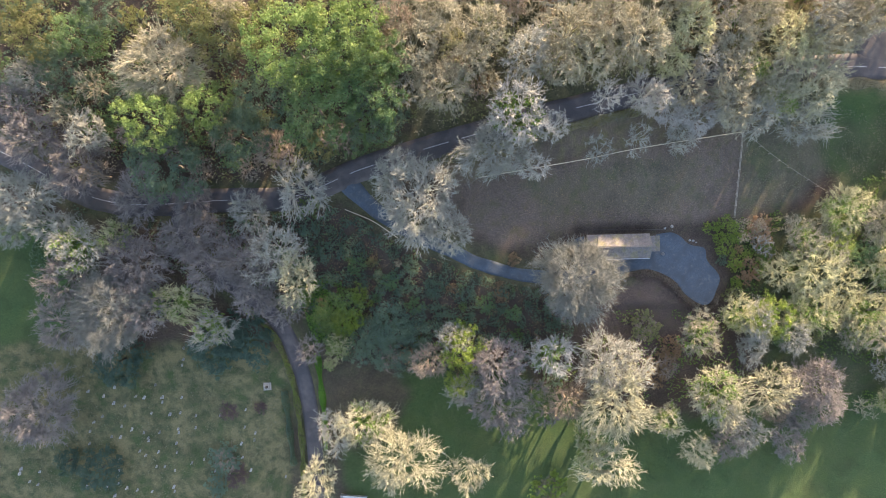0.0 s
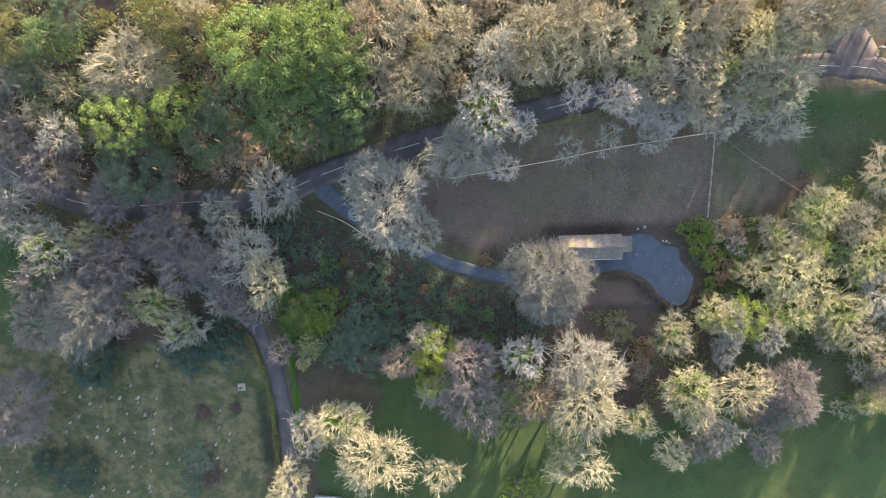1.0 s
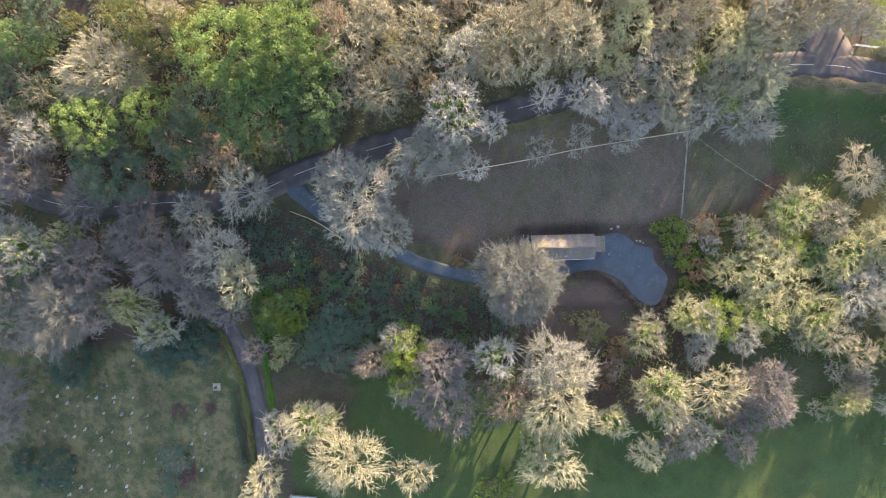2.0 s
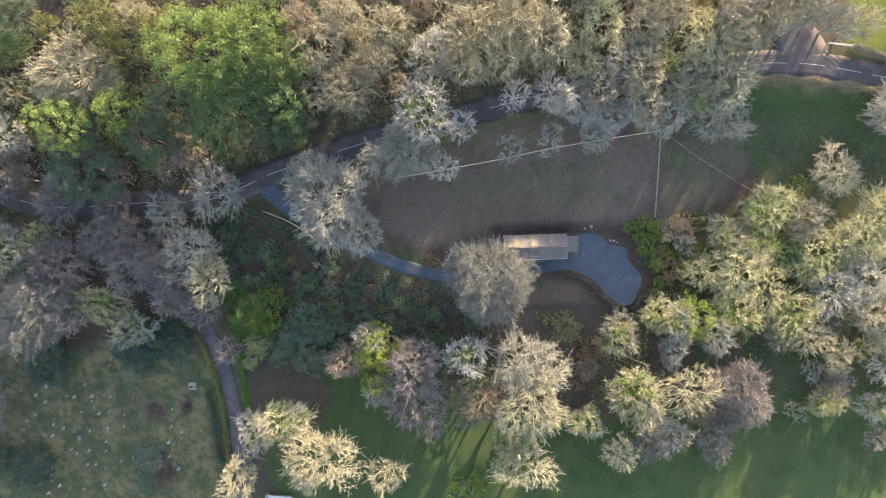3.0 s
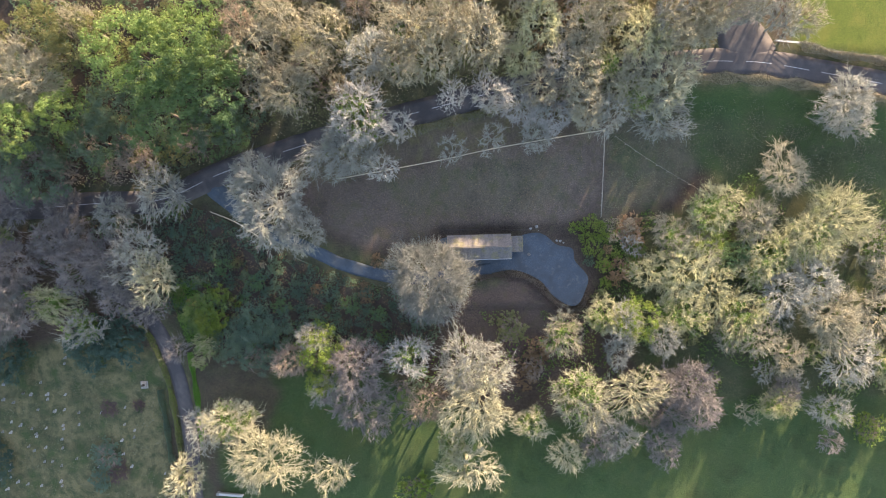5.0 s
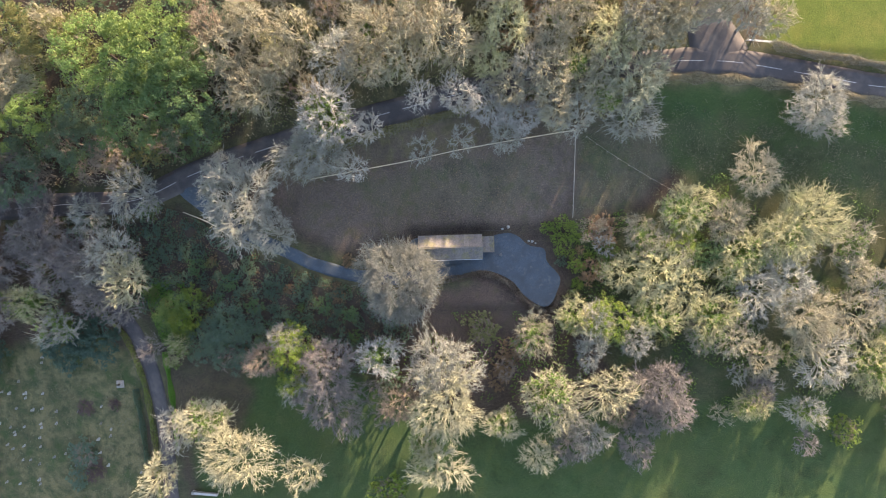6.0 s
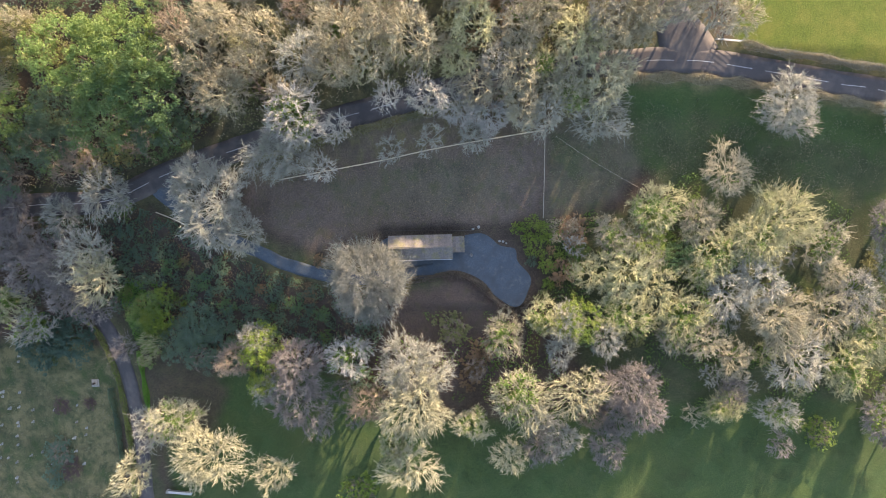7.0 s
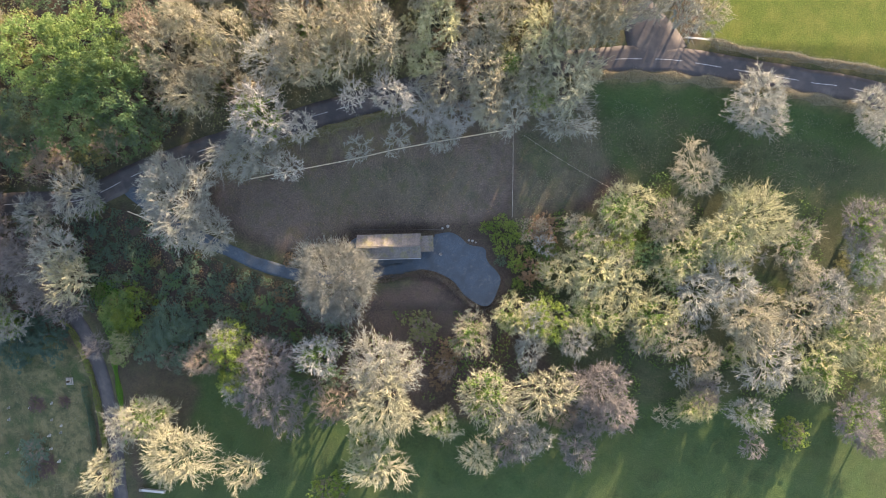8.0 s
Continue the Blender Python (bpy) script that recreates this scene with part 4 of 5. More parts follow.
bare(48.7, -44.8, 6.1, 10, "grey")
bare(36.2, -49.0, 5.3, 10, "cream")
bare(43.2, -47.0, 5.6, 9, "mauve")
bare(58.4, -21.6, 5.5, 10, "grey")
bare(47.5, -23.9, 5.2, 10, "grey")
ivied(-43.5, -41.0, 7.6, 13, "cream")
bare(-35.4, -49.5, 9.3, 17, "cream")
bare(-19.1, -52.8, 6.0, 14, "cream")
bare(-55.5, -54.7, 6.1, 14, "cream")
bare(-51.7, -43.1, 5.6, 10, "grey")
shrub(0.2, -58.7, 4.1, 7, "lime")
# Lime leaves carry part of the sunlight on these shrubs by the yard.
shrub(39.1, 5.4, 1.3, 2.2, "lime")
shrub(41.5, 6.3, 1.6, 3, "lime")
shrub(43.4, 5.1, 1.5, 2.6, "lime")
shrub(40.2, 2.7, 1.6, 2.8, "lime")
shrub(42.7, 2.2, 1.5, 2.4, "lime")
shrub(44.8, 3.0, 1.2, 2, "lime")
shrub(40.7, -0.2, 1.3, 2.2, "lime")
shrub(43.3, -1.0, 1.3, 2.2, "lime")
shrub(45.6, 0.1, 1.2, 1.6, "russet")
shrub(46.8, 2.8, 1.3, 1.4, "straw")
shrub(47.9, -1.5, 1.3, 2, "lime")
shrub(46.2, -3.9, 1.2, 2, "lime")
shrub(49.4, 5.4, 1.2, 1.2, "straw")
shrub(51.4, 3.0, 1.3, 1.5, "russet")
shrub(44.5, -3.6, 1.9, 2.5, "lime")
shrub(41.0, -2.8, 1.3, 2, "dark")
shrub(37.3, 5.1, 1.3, 1.5, "lime")
shrub(47.9, -5.2, 3.2, 3, "russet")
shrub(44.0, -11.2, 1.9, 2.5, "olive")
shrub(50.7, 4.1, 3.5, 2, "russet")
ivied(69.0, 9.3, 7.7, 9, "olive")
leafy(67.3, 2.1, 4.5, 8, "lime")
bare(67.8, 0.2, 5.8, 8, "tan")
leafy(74.6, -1.1, 4.0, 7, "green")
ivied(59.5, 2.7, 6.5, 9, "tan")
bare(63.4, -5.3, 7.8, 10, "olive")
bare(55.5, -5.3, 6.7, 9, "olive")
ivied(62.0, -15.4, 7.6, 10, "olive")
ivied(76.2, -15.3, 6.8, 10, "olive")
ivied(83.5, -0.8, 7.8, 10, "olive")
bare(85.2, 17.9, 7.5, 8, "tan")
bare(96.2, 6.6, 9.6, 10, "olive")
ivied(91.3, 2.8, 7.8, 10, "olive")
ivied(108.7, 1.6, 6.9, 9, "tan")
bare(111.8, -5.6, 5.4, 8, "tan")
bare(94.1, -7.8, 7.9, 10, "grey")
bare(86.6, -10.1, 6.9, 9, "grey")
bare(98.3, -16.5, 8.7, 11, "tan")
bare(88.4, -25.9, 5.9, 10, "tan")
bare(103.9, -26.0, 8.0, 11, "grey")
ivied(115.2, -27.3, 7.6, 10, "olive")
bare(110.6, -15.4, 7.0, 9, "tan")
bare(117.3, -10.4, 6.7, 9, "grey")
ivied(125.2, 6.1, 6.9, 9, "mauve")
ivied(126.8, -3.6, 6.7, 9, "grey")
bare(127.5, -15.4, 7.1, 9, "tan")
ivied(122.1, -21.1, 6.8, 8, "olive")
ivied(131.2, -27.6, 6.1, 8, "olive")
ivied(86.8, -37.1, 5.7, 9, "olive")
bare(80.5, -40.2, 3.5, 5, "tan")
ivied(100.3, -39.3, 5.4, 9, "grey")
bare(101.7, -47.6, 4.4, 7, "mauve")
shrub(112.1, -44.3, 4.0, 5, "lime")
ivied(126.0, -40.1, 7.2, 9, "mauve")
bare(130.3, -46.3, 5.0, 8, "mauve")
bare(69.8, -10.2, 6.6, 9, "olive")
ivied(80.2, -5.0, 5.8, 8, "olive")
ivied(49.1, -16.6, 5.7, 10, "olive")
leafy(54.0, -19.6, 3.5, 7, "green")
ivied(74.1, -20.3, 5.6, 7.5, "tan")
bare(81.8, -20.6, 6.1, 9, "tan")
bare(79.6, 6.6, 6.0, 9, "tan")
shrub(52.1, -1.2, 3.2, 3, "olive")
bare(97.7, 34.2, 7.6, 9, "grey")
bare(98.3, 29.4, 6.4, 8, "grey")
bare(122.1, 31.7, 5.8, 10, "grey")
bare(126.0, 27.6, 5.2, 7, "grey")
bare(83.6, 49.2, 5.3, 12, "tan")
bare(59.0, 47.8, 6.6, 15, "tan")
bare(54.4, 46.0, 6.1, 16, "tan")
bare(70.1, 50.1, 5.2, 17, "grey")
bare(79.0, 49.1, 4.5, 13, "grey")
bare(64.2, 49.5, 5.8, 18, "tan")
# Small trees added to block low sun under the crowns, off the field.
bare(63.5, 46.6, 3.0, 7, "tan")
bare(66.0, 49.2, 3.2, 8, "grey")
bare(60.0, 48.6, 3.6, 8, "olive")
bare(58.0, 45.6, 3.0, 6.5, "tan")
bare(63.0, 53.5, 3.6, 9, "tan")
# Partly unseen trees added to cast shade over the road's junction.
bare(78.0, 57.0, 5.2, 16, "grey")
bare(73.5, 62.5, 5.0, 17, "tan")
bare(83.0, 63.0, 5.4, 10, "grey")
bare(60.5, 56.0, 4.8, 15, "tan")
bare(74.5, 54.0, 3.4, 9, "tan")
bare(-52.4, -27.2, 2.0, 8, "olive")
# Bright and lime tones here put sunlight into the leaves by the lane.
leafy(-51.6, -14.2, 3.6, 7.5, "bright")
leafy(-47.6, -13.0, 3.2, 8.5, "bright")
leafy(-50.2, -18.2, 3.0, 7.0, "bright")
leafy(-45.6, -10.6, 2.4, 8.5, "lime")
leafy(-46.3, -16.4, 2.3, 8.0, "lime")
leafy(-48.6, -20.6, 2.2, 6.5, "fern")
bare(-51.2, -25.2, 3.2, 7.0, "olive")
bare(-50.3, -22.2, 3.0, 8.5, "olive")
shrub(-54.8, -14.6, 2.2, 1.6, "bright")
shrub(-54.0, -18.6, 2.0, 1.8, "fern")
shrub(-52.6, -24.2, 1.6, 2.2, "fern")
shrub(-53.4, -28.6, 1.3, 1.8, "bright")
shrub(-9.3, -2.6, 1.7, 1.7, "russet")
shrub(-12.5, -8.6, 0.8, 0.7, "russet")
shrub(-43.8, -16.3, 1.0, 2.6, "olive")
shrub(-43.2, -13.4, 0.9, 2.4, "lime")
shrub(-42.9, -3.6, 1.3, 2.4, "olive")
shrub(-36.6, -3.8, 0.8, 2.4, "straw")
# Unseen trees added north of the view, to shade the grass far south.
bare(29.0, 60.5, 6.5, 17, "tan")
bare(33.5, 67.0, 6.5, 18, "grey")
bare(25.5, 67.0, 6.2, 17, "tan")
leafy(-53.2, -16.6, 3.4, 5.5, "bright")
leafy(-50.6, -22.8, 3.2, 6.5, "bright")
leafy(-49.0, -16.8, 3.0, 8.5, "lime")
shrub(51.0, -4.6, 2.2, 3.0, "lime")
shrub(45.2, -8.4, 1.6, 2.4, "lime")
shrub(-47.8, -19.4, 1.8, 5.0, "lime")
bare(68.5, -39.2, 6.6, 9, "mauve")
bare(61.5, -40.0, 5.6, 8, "mauve")
bare(56.0, -39.5, 5.0, 8, "brown")
bare(43.5, -40.5, 5.0, 7.8, "grey")
bare(89.0, -34.0, 5.2, 8, "mauve")


# ---- fences, gate, hedges ----
def fence(points, post_gap, rails, wood, label, height=1.15, rail=0.07):
    """Posts and rails, each a part, standing on the land."""
    line = curve_points(points, post_gap)
    base = tagged(new("fence"), label, "fence")
    x0, y0 = line[0]
    base.location = (x0, y0, float(land(x0, y0)))
    r = random.Random(len(line))
    bm = bmesh.new()
    box(bm, (-0.06, -0.06, -0.4), (0.06, 0.06, height + 0.06), 0.015)
    post_me = bpy.data.meshes.new("post")
    bm.to_mesh(post_me), bm.free()
    post_me.materials.append(wood)
    tops = []
    for x, y in line:
        z = float(land(x, y)) - base.location.z
        ob = part("post", post_me, wood, base)
        ob.matrix_basis = pose(x - x0, y - y0, z, r.uniform(-2, 2), r.uniform(-2, 2), r.uniform(0, 30))
        tops.append(Vector((x - x0, y - y0, z)))
    for a, b in zip(tops[:-1], tops[1:]):
        d = b - a
        for k in rails:
            bm = bmesh.new()
            box(bm, (-d.length / 2, -rail / 2, -rail * 0.6), (d.length / 2, rail / 2, rail * 0.6), 0.01)
            ob = part("rail", bm, wood, base)
            mid = (a + b) / 2 + Vector((0, 0, height * k))
            ob.matrix_basis = Matrix.Translation(mid) @ d.to_track_quat("X", "Z").to_matrix().to_4x4()


fence([(-17.7, 16.3), (5.7, 20.4), (18.7, 23.1), (43.5, 27.2)], 2.7, (0.95, 0.55), PALE_WOOD, "weathered pale post and rail fence along the field", rail=0.13)
fence([(43.6, 27.0), (43.7, 18.6), (43.7, 7.5)], 2.5, (0.95, 0.55), FENCE_WOOD, "grey post and rail fence across the field", rail=0.075)
fence([(46.3, 25.9), (56.8, 19.5), (67.3, 13.8)], 3.0, (0.95,), FENCE_WOOD, "thin grey fence running into the trees", rail=0.045)
fence([(-48.9, 8.8), (-42.6, 6.2), (-36.6, 2.2)], 1.9, (0.95, 0.5), PALE_WOOD, "pale post and rail fence beside the drive", rail=0.13)


def gate():
    base = tagged(new("field_gate"), "closed galvanised metal field gate by the road", "gate")
    x, y = 81.4, 46.9
    base.matrix_basis = pose(x, y, float(land(x, y)), 0, 0, -6)
    for k in range(6):
        bm = bmesh.new()
        box(bm, (0.05, -0.025, 0.25 + 0.18 * k), (5.2, 0.025, 0.30 + 0.18 * k), 0.008)
        part("gate_bar", bm, METAL, base)
    for xx in (0.05, 1.8, 3.5, 5.15):
        bm = bmesh.new()
        box(bm, (xx, -0.05, 0.2), (xx + 0.05, -0.028, 1.25), 0.006)
        part("upright", bm, METAL, base)
    for xx in (-0.2, 5.4):
        bm = bmesh.new()
        box(bm, (xx - 0.1, -0.1, -0.3), (xx + 0.1, 0.1, 1.4), 0.02)
        part("gate_post", bm, FENCE_WOOD, base)


gate()


def hedge(points, half, high, leaf, label, count, size=0.22, twigs=None, seed=1):
    """A clipped row of leaf sprays and twigs over the land."""
    g = np.random.default_rng(seed)
    line = curve_points(points, 0.5)
    d = np.gradient(line, axis=0)
    d /= np.linalg.norm(d, axis=1)[:, None]
    i = g.integers(0, len(line), count)
    k = g.uniform(-1, 1, count)
    c = line[i] + np.stack([-d[i, 1], d[i, 0]], 1) * (k * half * (0.85 + 0.3 * np.sin(i * 0.37)))[:, None] + d[i] * g.uniform(-0.3, 0.3, count)[:, None]
    up = high * (1 - np.abs(k) ** 3 * 0.8) * (0.85 + 0.2 * np.sin(i * 0.21 + 1)) * np.sqrt(g.uniform(0.02, 1, count))
    p = np.column_stack([c, land(c[:, 0], c[:, 1]) + up])
    base = tagged(new("hedge"), label, "hedge")
    x0, y0 = line[0]
    base.location = (x0, y0, float(land(x0, y0)))
    p -= np.array(base.location)
    nrm = np.column_stack([-d[i, 1] * k, d[i, 0] * k, np.full(count, 0.8)])
    v, f = leaves(p, nrm, size, g)
    part("foliage", mesh_of("foliage", v, f, leaf), leaf, base)
    if twigs:
        n = count // 3
        w = nrm[:n] * 0.6 + g.normal(size=(n, 3)) * 0.6
        w /= np.linalg.norm(w, axis=1)[:, None]
        v, f, _ = tubes(p[:n] - w * 0.3, w, g.uniform(0.5, 1.2, n), np.full(n, 0.03), np.full(n, 0.008), 1, 3, 0, g)
        part("twig_mass", mesh_of("twig_mass", v, f, twigs), twigs, base)


hedge([(87.2, 45.9), (94.6, 44.3), (104.9, 43.1), (115.3, 41.6), (126.9, 40.2), (148, 36)], 0.8, 2.5, LEAF["hedge"], "brown winter hedge between the road and the bright field", 15000, 0.16, BARK["grey"], 2)
# The straw colour is paled to include sunlight along this bank.
hedge([(60, 39.0), (71.3, 38.8), (80.2, 38.4), (91.7, 37.2), (110, 34.6), (122, 32.4), (148, 26)], 1.15, 0.8, LEAF["straw"], "bank of dry grass and bramble along the road", 15000, 0.095, BARK["tan"], 3)
hedge([(-73.5, -14.8), (-67.2, -20.9), (-64, -27.8), (-62.1, -34.9), (-60.9, -43.4), (-60.4, -51), (-60, -70)], 0.8, 1.2, LEAF["lime"], "mossy yellow-green hedge bank beside the lane", 4000, 0.14, BARK["brown"], 4)
hedge([(-64.6, -35.5), (-63.9, -41), (-63.3, -47), (-62.6, -54)], 0.85, 1.3, LEAF["dark"], "dark evergreen hedge at the edge of the graveyard", 2600, 0.15, None, 11)
hedge([(-56.3, -26), (-55.5, -34), (-54.8, -42), (-54.6, -50)], 0.8, 0.6, LEAF["moss"], "strip of bright green growth beside the lane", 7500, 0.12, None, 6)


hedge([(12, -7.6), (21, -6.0), (25, -6.3), (29.4, -8.6), (32.0, -11.6), (36, -14.4), (39, -14.3), (41, -11.5)], 0.8, 0.95, LEAF["brush"], "low bank of dead brush along the yard edge", 3600, 0.13, BARK["brown"], 9)
# West of x 8 the hedge is added, to keep sun streaks off the field.
hedge([(-26, 20.4), (-10, 24.4), (8, 29.0), (22, 32.4), (38, 35.8), (52, 37.6), (60, 38.2)], 1.1, 1.9, LEAF["olive"], "straggling winter hedge below the road", 8000, 0.13, BARK["grey"], 8)


# ---- the graveyard ----
def slab_mesh(w, h, t, rounded):
    bm = bmesh.new()
    n = 9
    outline = [(-w / 2, -0.25), (w / 2, -0.25)]
    if rounded:
        outline += [(math.cos(a) * w / 2, h - w / 2 + math.sin(a) * w / 2) for a in np.linspace(0, math.pi, n)]
    else:
        outline += [(w / 2, h * 0.85), (w * 0.28, h), (-w * 0.28, h), (-w / 2, h * 0.85)]
    front = [bm.verts.new((x, -t / 2, z)) for x, z in outline]
    back = [bm.verts.new((x, t / 2, z)) for x, z in outline]
    bm.faces.new(front), bm.faces.new(back[::-1])
    for i in range(len(front)):
        j = (i + 1) % len(front)
        bm.faces.new((front[j], front[i], back[i], back[j]))
    bmesh.ops.recalc_face_normals(bm, faces=bm.faces)
    me = bpy.data.meshes.new("slab")
    bm.to_mesh(me), bm.free()
    me.materials.append(STONE)
    return me


def plinth_mesh():
    bm = bmesh.new()
    box(bm, (-0.42, -0.24, -0.2), (0.42, 0.24, 0.14), 0.03)
    me = bpy.data.meshes.new("plinth")
    bm.to_mesh(me), bm.free()
    me.materials.append(STONE)
    return me


SLABS = [slab_mesh(0.62, 0.85, 0.16, True), slab_mesh(0.55, 0.95, 0.14, False), slab_mesh(0.7, 0.7, 0.2, True)]
PLINTH = plinth_mesh()
mason = random.Random(5)


def headstone(x, y, size=1.0):
    base = tagged(new("headstone"), "large pale stone headstone standing in rough grass" if size > 1 else "small grey stone headstone standing in rough grass", "headstone", "graves")
    base.matrix_basis = pose(x, y, float(land(x, y)), 0, 0, 75 + mason.uniform(-12, 12))
    base.scale = (size * 0.84,) * 3
    stone = STONE if size > 1 or mason.random() < 0.4 else OLD_STONE
    piece("plinth", PLINTH, stone, base)
    ob = piece("slab", mason.choice(SLABS), stone, base)
    ob.matrix_basis = pose(0, 0, 0.12, mason.uniform(-9, 9), mason.uniform(-5, 5), 0)


def memorial():
    base = tagged(new("memorial"), "square stepped pale stone memorial with a dark shaft", "memorial")
    x, y = -68.7, -34.2
    base.matrix_basis = pose(x, y, float(land(x, y)), 0, 0, 3)
    for k, (w, z) in enumerate(((0.95, 0.0), (0.62, 0.25))):
        bm = bmesh.new()
        box(bm, (-w, -w, z - (0.3 if k == 0 else 0)), (w, w, z + 0.24), 0.03)
        part("step", bm, OLD_STONE, base)
    bm = bmesh.new()
    box(bm, (-0.24, -0.24, 0.49), (0.24, 0.24, 1.5), 0.05)
    part("shaft", bm, CLADDING, base, "dark square shaft")


memorial()
headstone(-107.1, -35.0, 1.25)
headstone(-110.1, -37.3, 1.25)
headstone(-107.6, -39.1, 1.25)
headstone(-101.8, -37.2)
headstone(-99.7, -37.5, 1.25)
headstone(-96.7, -34.2)
headstone(-95.0, -37.3, 1.25)
headstone(-95.2, -38.6)
headstone(-90.2, -37.3)
headstone(-98.1, -41.5)
headstone(-93.4, -41.7, 1.25)
headstone(-90.8, -41.3)
headstone(-89.1, -24.8)
headstone(-89.3, -27.6)
headstone(-89.7, -29.1)
headstone(-110.8, -42.6)
headstone(-113.1, -44.2)
headstone(-114.3, -46.6)
headstone(-106.0, -45.1)
headstone(-103.4, -45.8, 1.25)
headstone(-106.4, -47.9, 1.25)
headstone(-99.3, -48.0)
headstone(-96.3, -46.4)
headstone(-100.4, -46.7)
headstone(-99.2, -48.7)
headstone(-91.5, -45.5)
headstone(-91.4, -46.4)
headstone(-86.8, -41.9)
headstone(-87.1, -45.1)
headstone(-101.7, -51.5)
headstone(-100.2, -52.6)
headstone(-96.9, -51.6)
headstone(-92.2, -51.6)
headstone(-97.6, -55.5)
headstone(-95.4, -55.4)
headstone(-92.9, -56.4)
headstone(-88.5, -54.3)
headstone(-85.3, -53.3)
headstone(-93.4, -60.8, 1.25)
headstone(-93.3, -62.0)
headstone(-105.6, -61.4, 1.25)
headstone(-102.9, -61.9)
headstone(-108.9, -63.6, 1.25)
headstone(-110.8, -61.2)
headstone(-113.7, -60.3)
headstone(-116.3, -61.5, 1.25)
headstone(-107.5, -56.9)
headstone(-107.8, -58.4)
headstone(-107.9, -60.4)
headstone(-107.0, -53.7)
headstone(-132.8, -56.8, 1.25)
headstone(-133.3, -58.1, 1.25)
headstone(-128.3, -57.7)
headstone(-131.0, -60.3)
headstone(-129.0, -61.1)
headstone(-75.7, -49.0, 1.25)
headstone(-74.3, -40.2)
headstone(-74.7, -44.7)
headstone(-72.1, -46.2)
headstone(-72.4, -48.0)
headstone(-73.5, -55.9, 1.25)
headstone(-75.5, -52.6)
headstone(-80.7, -41.7)
headstone(-83.0, -58.5)
headstone(-82.6, -56.3)
headstone(-64.8, -57.5)
headstone(-92.1, -49.2)
headstone(-99.1, -62.2)
headstone(-114.0, -36.2)
headstone(-114.7, -49.9)
headstone(-108.8, -47.9)
headstone(-104.8, -39.8)

# ---- the yard's small things ----
def shadow_strip():
    """Dark sleepers added to draw the shadow band behind the barn; each one is a piece."""
    base = tagged(new("shadow_strip"), "dark timber strip added for the shadow band behind the barn", "wall")
    base.location = (5.0, 4.62, 0.3)
    r = random.Random(8)
    bm = bmesh.new()
    box(bm, (0, -0.12, 0), (2.55, 0.12, 0.24), 0.02)
    me = bpy.data.meshes.new("sleeper")
    bm.to_mesh(me), bm.free()
    me.materials.append(CLADDING)
    for row in range(2):
        for k in range(8):
            ob = part("sleeper", me, CLADDING, base)
            ob.location = (k * 2.6 + (1.3 if row % 2 else 0), r.uniform(-0.03, 0.03), row * 0.245)


shadow_strip()


def boulder(x, y, r, mat=OLD_STONE):
    bm = bmesh.new()
    bmesh.ops.create_icosphere(bm, subdivisions=2, radius=r)
    for v in bm.verts:
        v.co *= 1 + 0.25 * noise.noise(v.co * 1.7 / r + Vector((x, y, 0)))
        v.co.z *= 0.7
    me = bpy.data.meshes.new("boulder")
    bm.to_mesh(me), bm.free()
    me.materials.append(mat)
    ob = tagged(new("boulder", me), "pale rough boulder at the edge of the yard", "rock", "boulders")
    ob.location = (x, y, float(land(x, y)) + r * 0.25)


for bx, by, br in ((27.3, 4.9, 0.45), (28.6, 5.3, 0.55), (29.2, 4.6, 0.4), (27.9, 4.5, 0.35), (33.6, 2.0, 0.4), (34.4, 1.9, 0.45), (35.2, 1.5, 0.3)):
    boulder(bx, by, br * 0.75)


def tub():
    base = tagged(new("water_tub"), "small white round tub standing on the gravel", "tub")
    base.location = (26.9, -1.3, 0.4)
    bm = bmesh.new()
    prof = [(0.0, 0.05), (0.30, 0.05), (0.36, 0.5), (0.40, 0.5), (0.40, 0.46), (0.33, 0.0), (0.0, 0.0)]
    rings = [[bm.verts.new((r * math.cos(a), r * math.sin(a), z)) for a in np.arange(12) * math.pi / 6] if r else [bm.verts.new((0, 0, z))] for r, z in prof]
    for a, b in zip(rings[:-1], rings[1:]):
        for i in range(12):
            j = (i + 1) % 12
            q = [a[i % len(a)], a[j % len(a)], b[j % len(b)], b[i % len(b)]]
            bm.faces.new(list(dict.fromkeys(q)))
    bmesh.ops.recalc_face_normals(bm, faces=bm.faces)
    part("shell", bm, STONE, base)


tub()


def garden_wall():
    base = tagged(new("garden_wall"), "low white coped garden wall with a square pier", "wall")
    x, y = -51.0, -62.2
    base.matrix_basis = pose(x, y, float(land(x, y)), 0, 0, -4)
    bm = bmesh.new()
    box(bm, (0.62, -0.2, -0.4), (6.6, 0.2, 1.2), 0.02)
    part("wall_body", bm, OLD_STONE, base)
    bm = bmesh.new()
    box(bm, (0.62, -0.3, 1.2), (6.65, 0.3, 1.32), 0.03)
    part("coping", bm, WHITE, base, "white painted coping")
    bm = bmesh.new()
    box(bm, (0, -0.38, -0.4), (0.6, 0.38, 1.45), 0.04)
    part("pier", bm, OLD_STONE, base)


garden_wall()


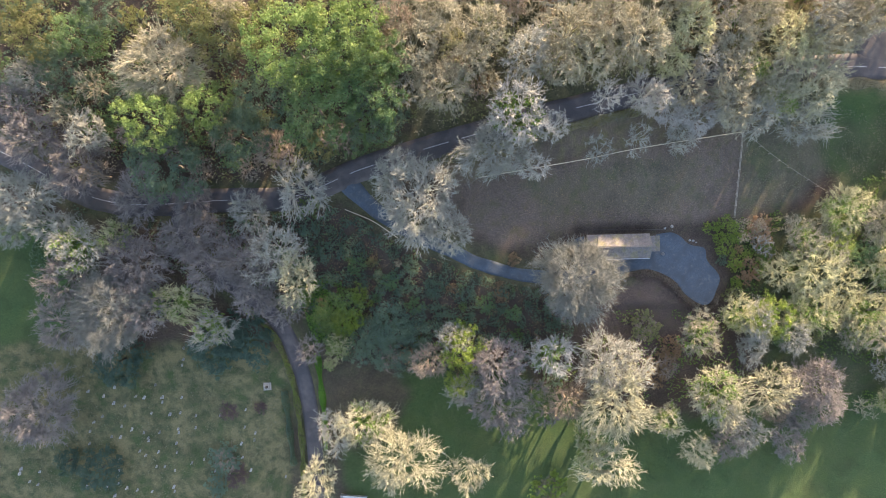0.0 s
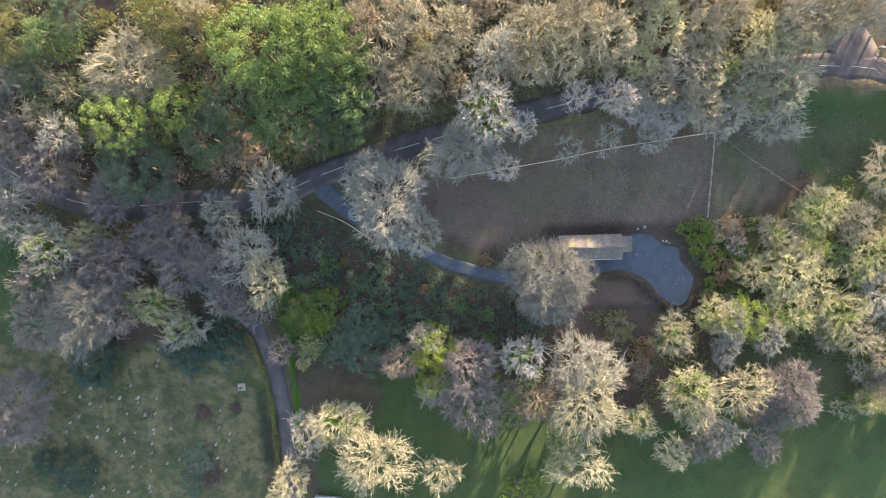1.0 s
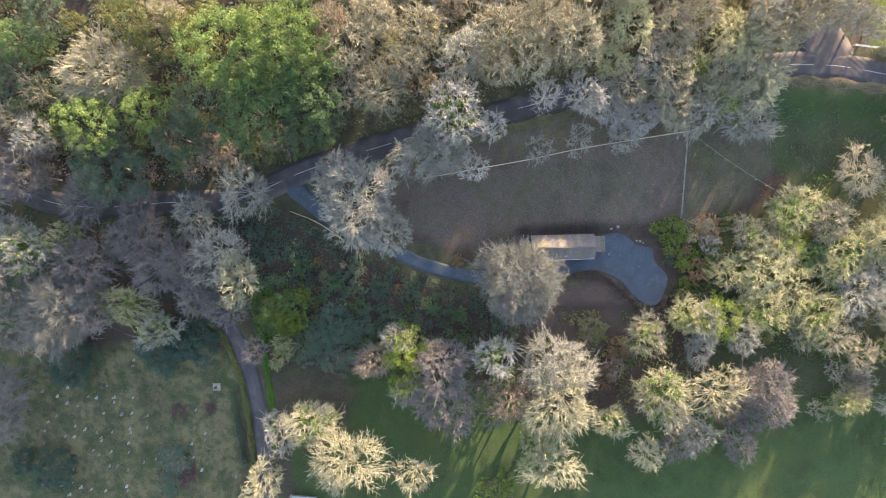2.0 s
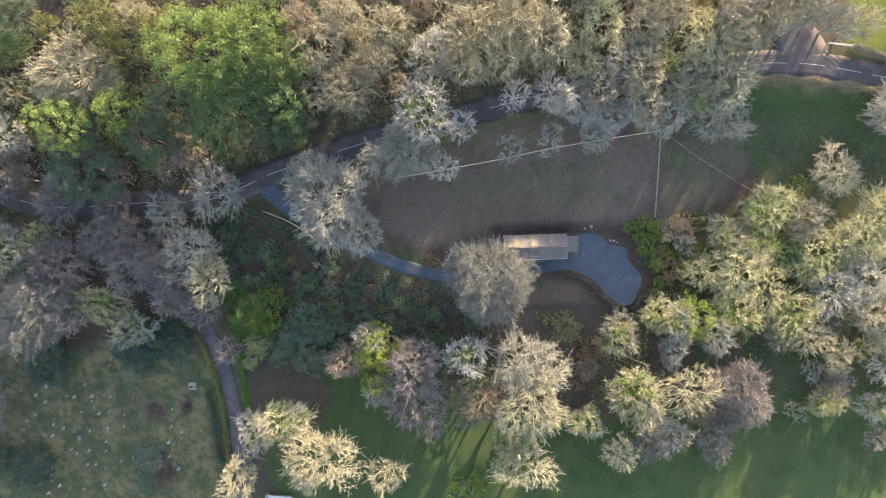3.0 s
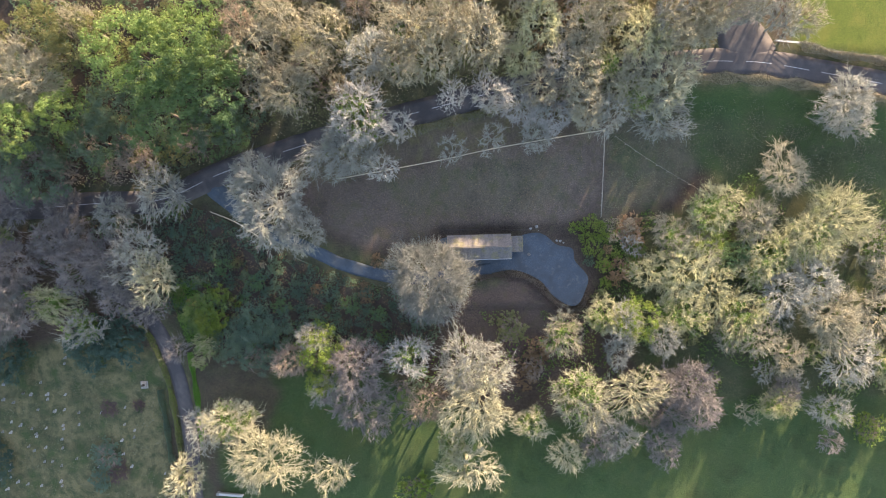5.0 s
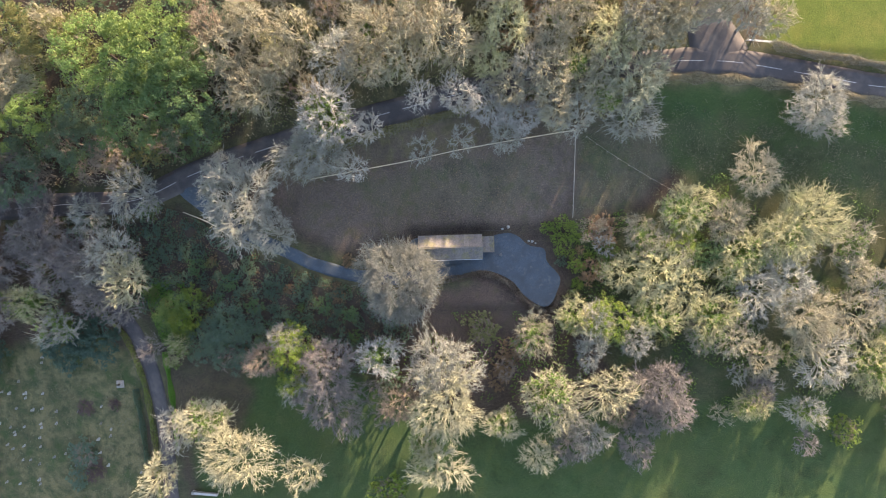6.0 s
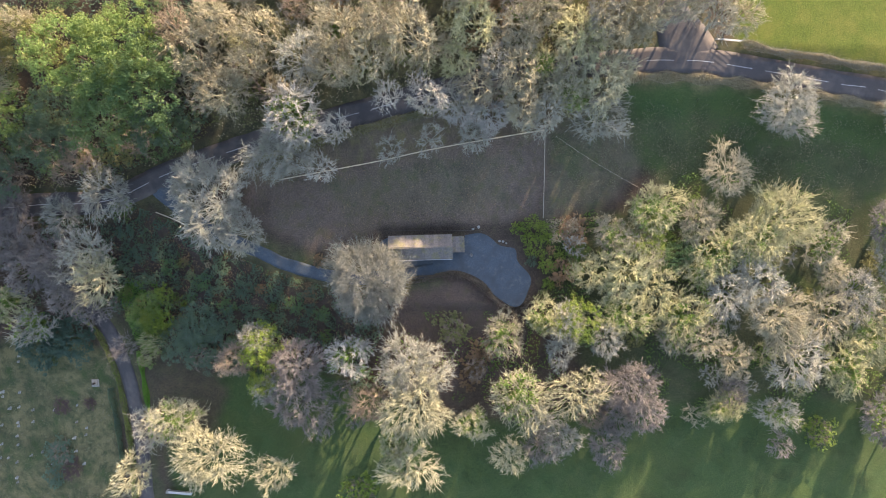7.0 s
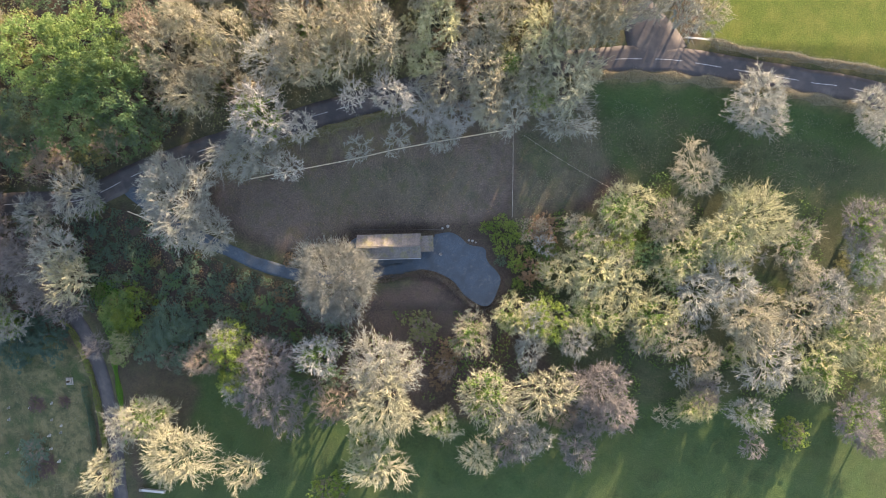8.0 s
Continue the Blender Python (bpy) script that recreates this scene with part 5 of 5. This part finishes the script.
# ---- undergrowth ----
def undergrowth(name, region, count, size, high, leaf, label, seed, clump=0.35, keep=0.0):
    """Low growth in uneven mounds over a region."""
    g = np.random.default_rng(seed)
    pts = np.array(region)
    lo, hi = pts.min(0), pts.max(0)
    p = g.uniform(lo, hi, (count * 3, 2))
    p = p[inside(p, region)]
    m = np.array([noise.noise(Vector((a * clump * 0.45, b * clump * 0.45, seed))) for a, b in p])
    hard = np.minimum(np.minimum(np.minimum(away(p, ROAD) - 3.2, away(p, SIDE) - 6.5), away(p, DRIVE) - 2.4), away(p, LANE) - 2.6)
    ok = (m > keep) & (hard > 0) & ~inside(p, YARD)
    p, m = p[ok][:count], m[ok][:count]
    mound = high * smoothstep(keep, keep + 0.35, m)
    z = land(p[:, 0], p[:, 1]) + 0.08 + mound * (0.65 + 0.35 * g.uniform(0, 1, len(p)))
    v, f = leaves(np.column_stack([p, z]), np.tile((0.0, 0.0, 1.0), (len(p), 1)), size, g)
    tagged(new(name, mesh_of(name, v, f, leaf)), label, "undergrowth", kind="stuff")


SLOPE = [(-57, 11), (-47, 8), (-37, 1), (-24, -4), (-8, -9), (2, -10), (6, -20), (0, -30), (-30, -31), (-52, -27), (-58, -18), (-72, -8), (-80, 2), (-80, 8)]
WOOD = [(-130, 70), (-130, 26), (-106, 15), (-60, 15), (-40, 23), (30, 42), (62, 45), (84, 48), (88, 70)]
WEST = [(-130, 18), (-106, 7), (-85, 6), (-80, -6), (-70, -16), (-110, -22), (-125, -10)]
COPSE = [(43, 7), (62, 11), (78, 18), (100, 16), (140, 2), (140, -42), (90, -40), (60, -43), (0, -36), (8, -16), (26, -14), (42, -16)]
undergrowth("bramble_patch", SLOPE, 20000, 0.22, 1.3, LEAF["dark"], "low green bramble and fern on the slope", 1, 0.75, -0.08)
undergrowth("fern_patch", SLOPE, 5000, 0.22, 0.9, LEAF["green"], "green fern and ivy clumps on the slope", 9, 1.0, 0.18)
undergrowth("bracken_patch", SLOPE, 6500, 0.16, 0.4, LEAF["russet"], "dead russet bracken among the brambles", 2, 0.9, -0.1)
undergrowth("ivy_carpet", WOOD, 14000, 0.24, 1.0, LEAF["olive"], "olive undergrowth on the woodland floor", 3, 0.25, 0.05)
undergrowth("leaf_litter", WOOD, 9000, 0.2, 0.4, LEAF["straw"], "fallen brown leaves and dead stems in the wood", 4, 0.4, 0.0)
undergrowth("ivy_carpet", WEST, 6000, 0.22, 0.8, LEAF["dark"], "dark green ivy under the bare trees", 5, 0.3, 0.08)
undergrowth("ivy_carpet", COPSE, 10000, 0.24, 1.0, LEAF["ivy"], "green ivy and bramble under the copse", 6, 0.3, 0.05)
undergrowth("bracken_patch", [(13, -7.2), (21, -6.2), (25, -6.2), (29, -8.4), (32, -11.5), (36, -14.3), (39, -14.3), (38, -16), (34, -15.5), (29, -11), (24, -8), (13, -8.6)], 1300, 0.16, 0.7, LEAF["plum"], "dead bracken along the yard edge", 7, 1.2, -0.15)
undergrowth("ivy_carpet", [(-130, 60), (-130, 30), (-100, 20), (-60, 17), (-38, 25), (-34, 60)], 9000, 0.3, 1.6, LEAF["dark"], "dark green growth under the evergreens", 8, 0.3, -0.15)
undergrowth("fallen_leaves", [(44.5, 26), (44.5, 8), (60, 12), (78, 16), (104, 14), (120, 10), (128, 28), (98, 34), (62, 36)], 1500, 0.1, 0.02, LEAF["hedge"], "pale fallen leaves scattered over the field", 12, 0.5, 0.08)
undergrowth("fallen_leaves", [(-22, 18), (-24, 8), (-8, 1), (4, 5), (42, 8), (43, 25), (10, 20)], 2200, 0.09, 0.02, LEAF["russet"], "brown fallen leaves scattered over the shaded field", 13, 0.8, -0.3)
undergrowth("grass_tufts", [(44.5, 26), (44.5, 8), (60, 12), (78, 16), (104, 14), (120, 10), (128, 28), (98, 34), (62, 36)], 4200, 0.14, 0.12, LEAF["tuft"], "pale dry grass tufts over the green field", 14, 0.6, 0.02)
undergrowth("grass_tufts", [(-150, -70), (-64, -70), (-64, -32), (-72, -26), (-108, -30), (-150, -20)], 6000, 0.14, 0.1, LEAF["tuft"], "tufts of dry grass among the graves", 15, 0.5, -0.05)
# Straw leaves paint in the sunlit tan ground beside the copse.
undergrowth("dry_grass_bank", [(44.5, 7.2), (52, 7.4), (60, 8.4), (60, 5.2), (52, 3.6), (45, 4.4)], 1800, 0.12, 0.35, LEAF["straw"], "straw-coloured patch standing for sunlit sandy ground by the copse", 16, 0.9, -0.2)
undergrowth("moss_bank", [(-58, -7), (-50, -8), (-49.5, -16), (-52, -25), (-56.5, -24), (-60, -13)], 5200, 0.13, 0.6, LEAF["moss"], "bright green moss and grass on the bank beside the lane", 17, 0.8, -0.25)
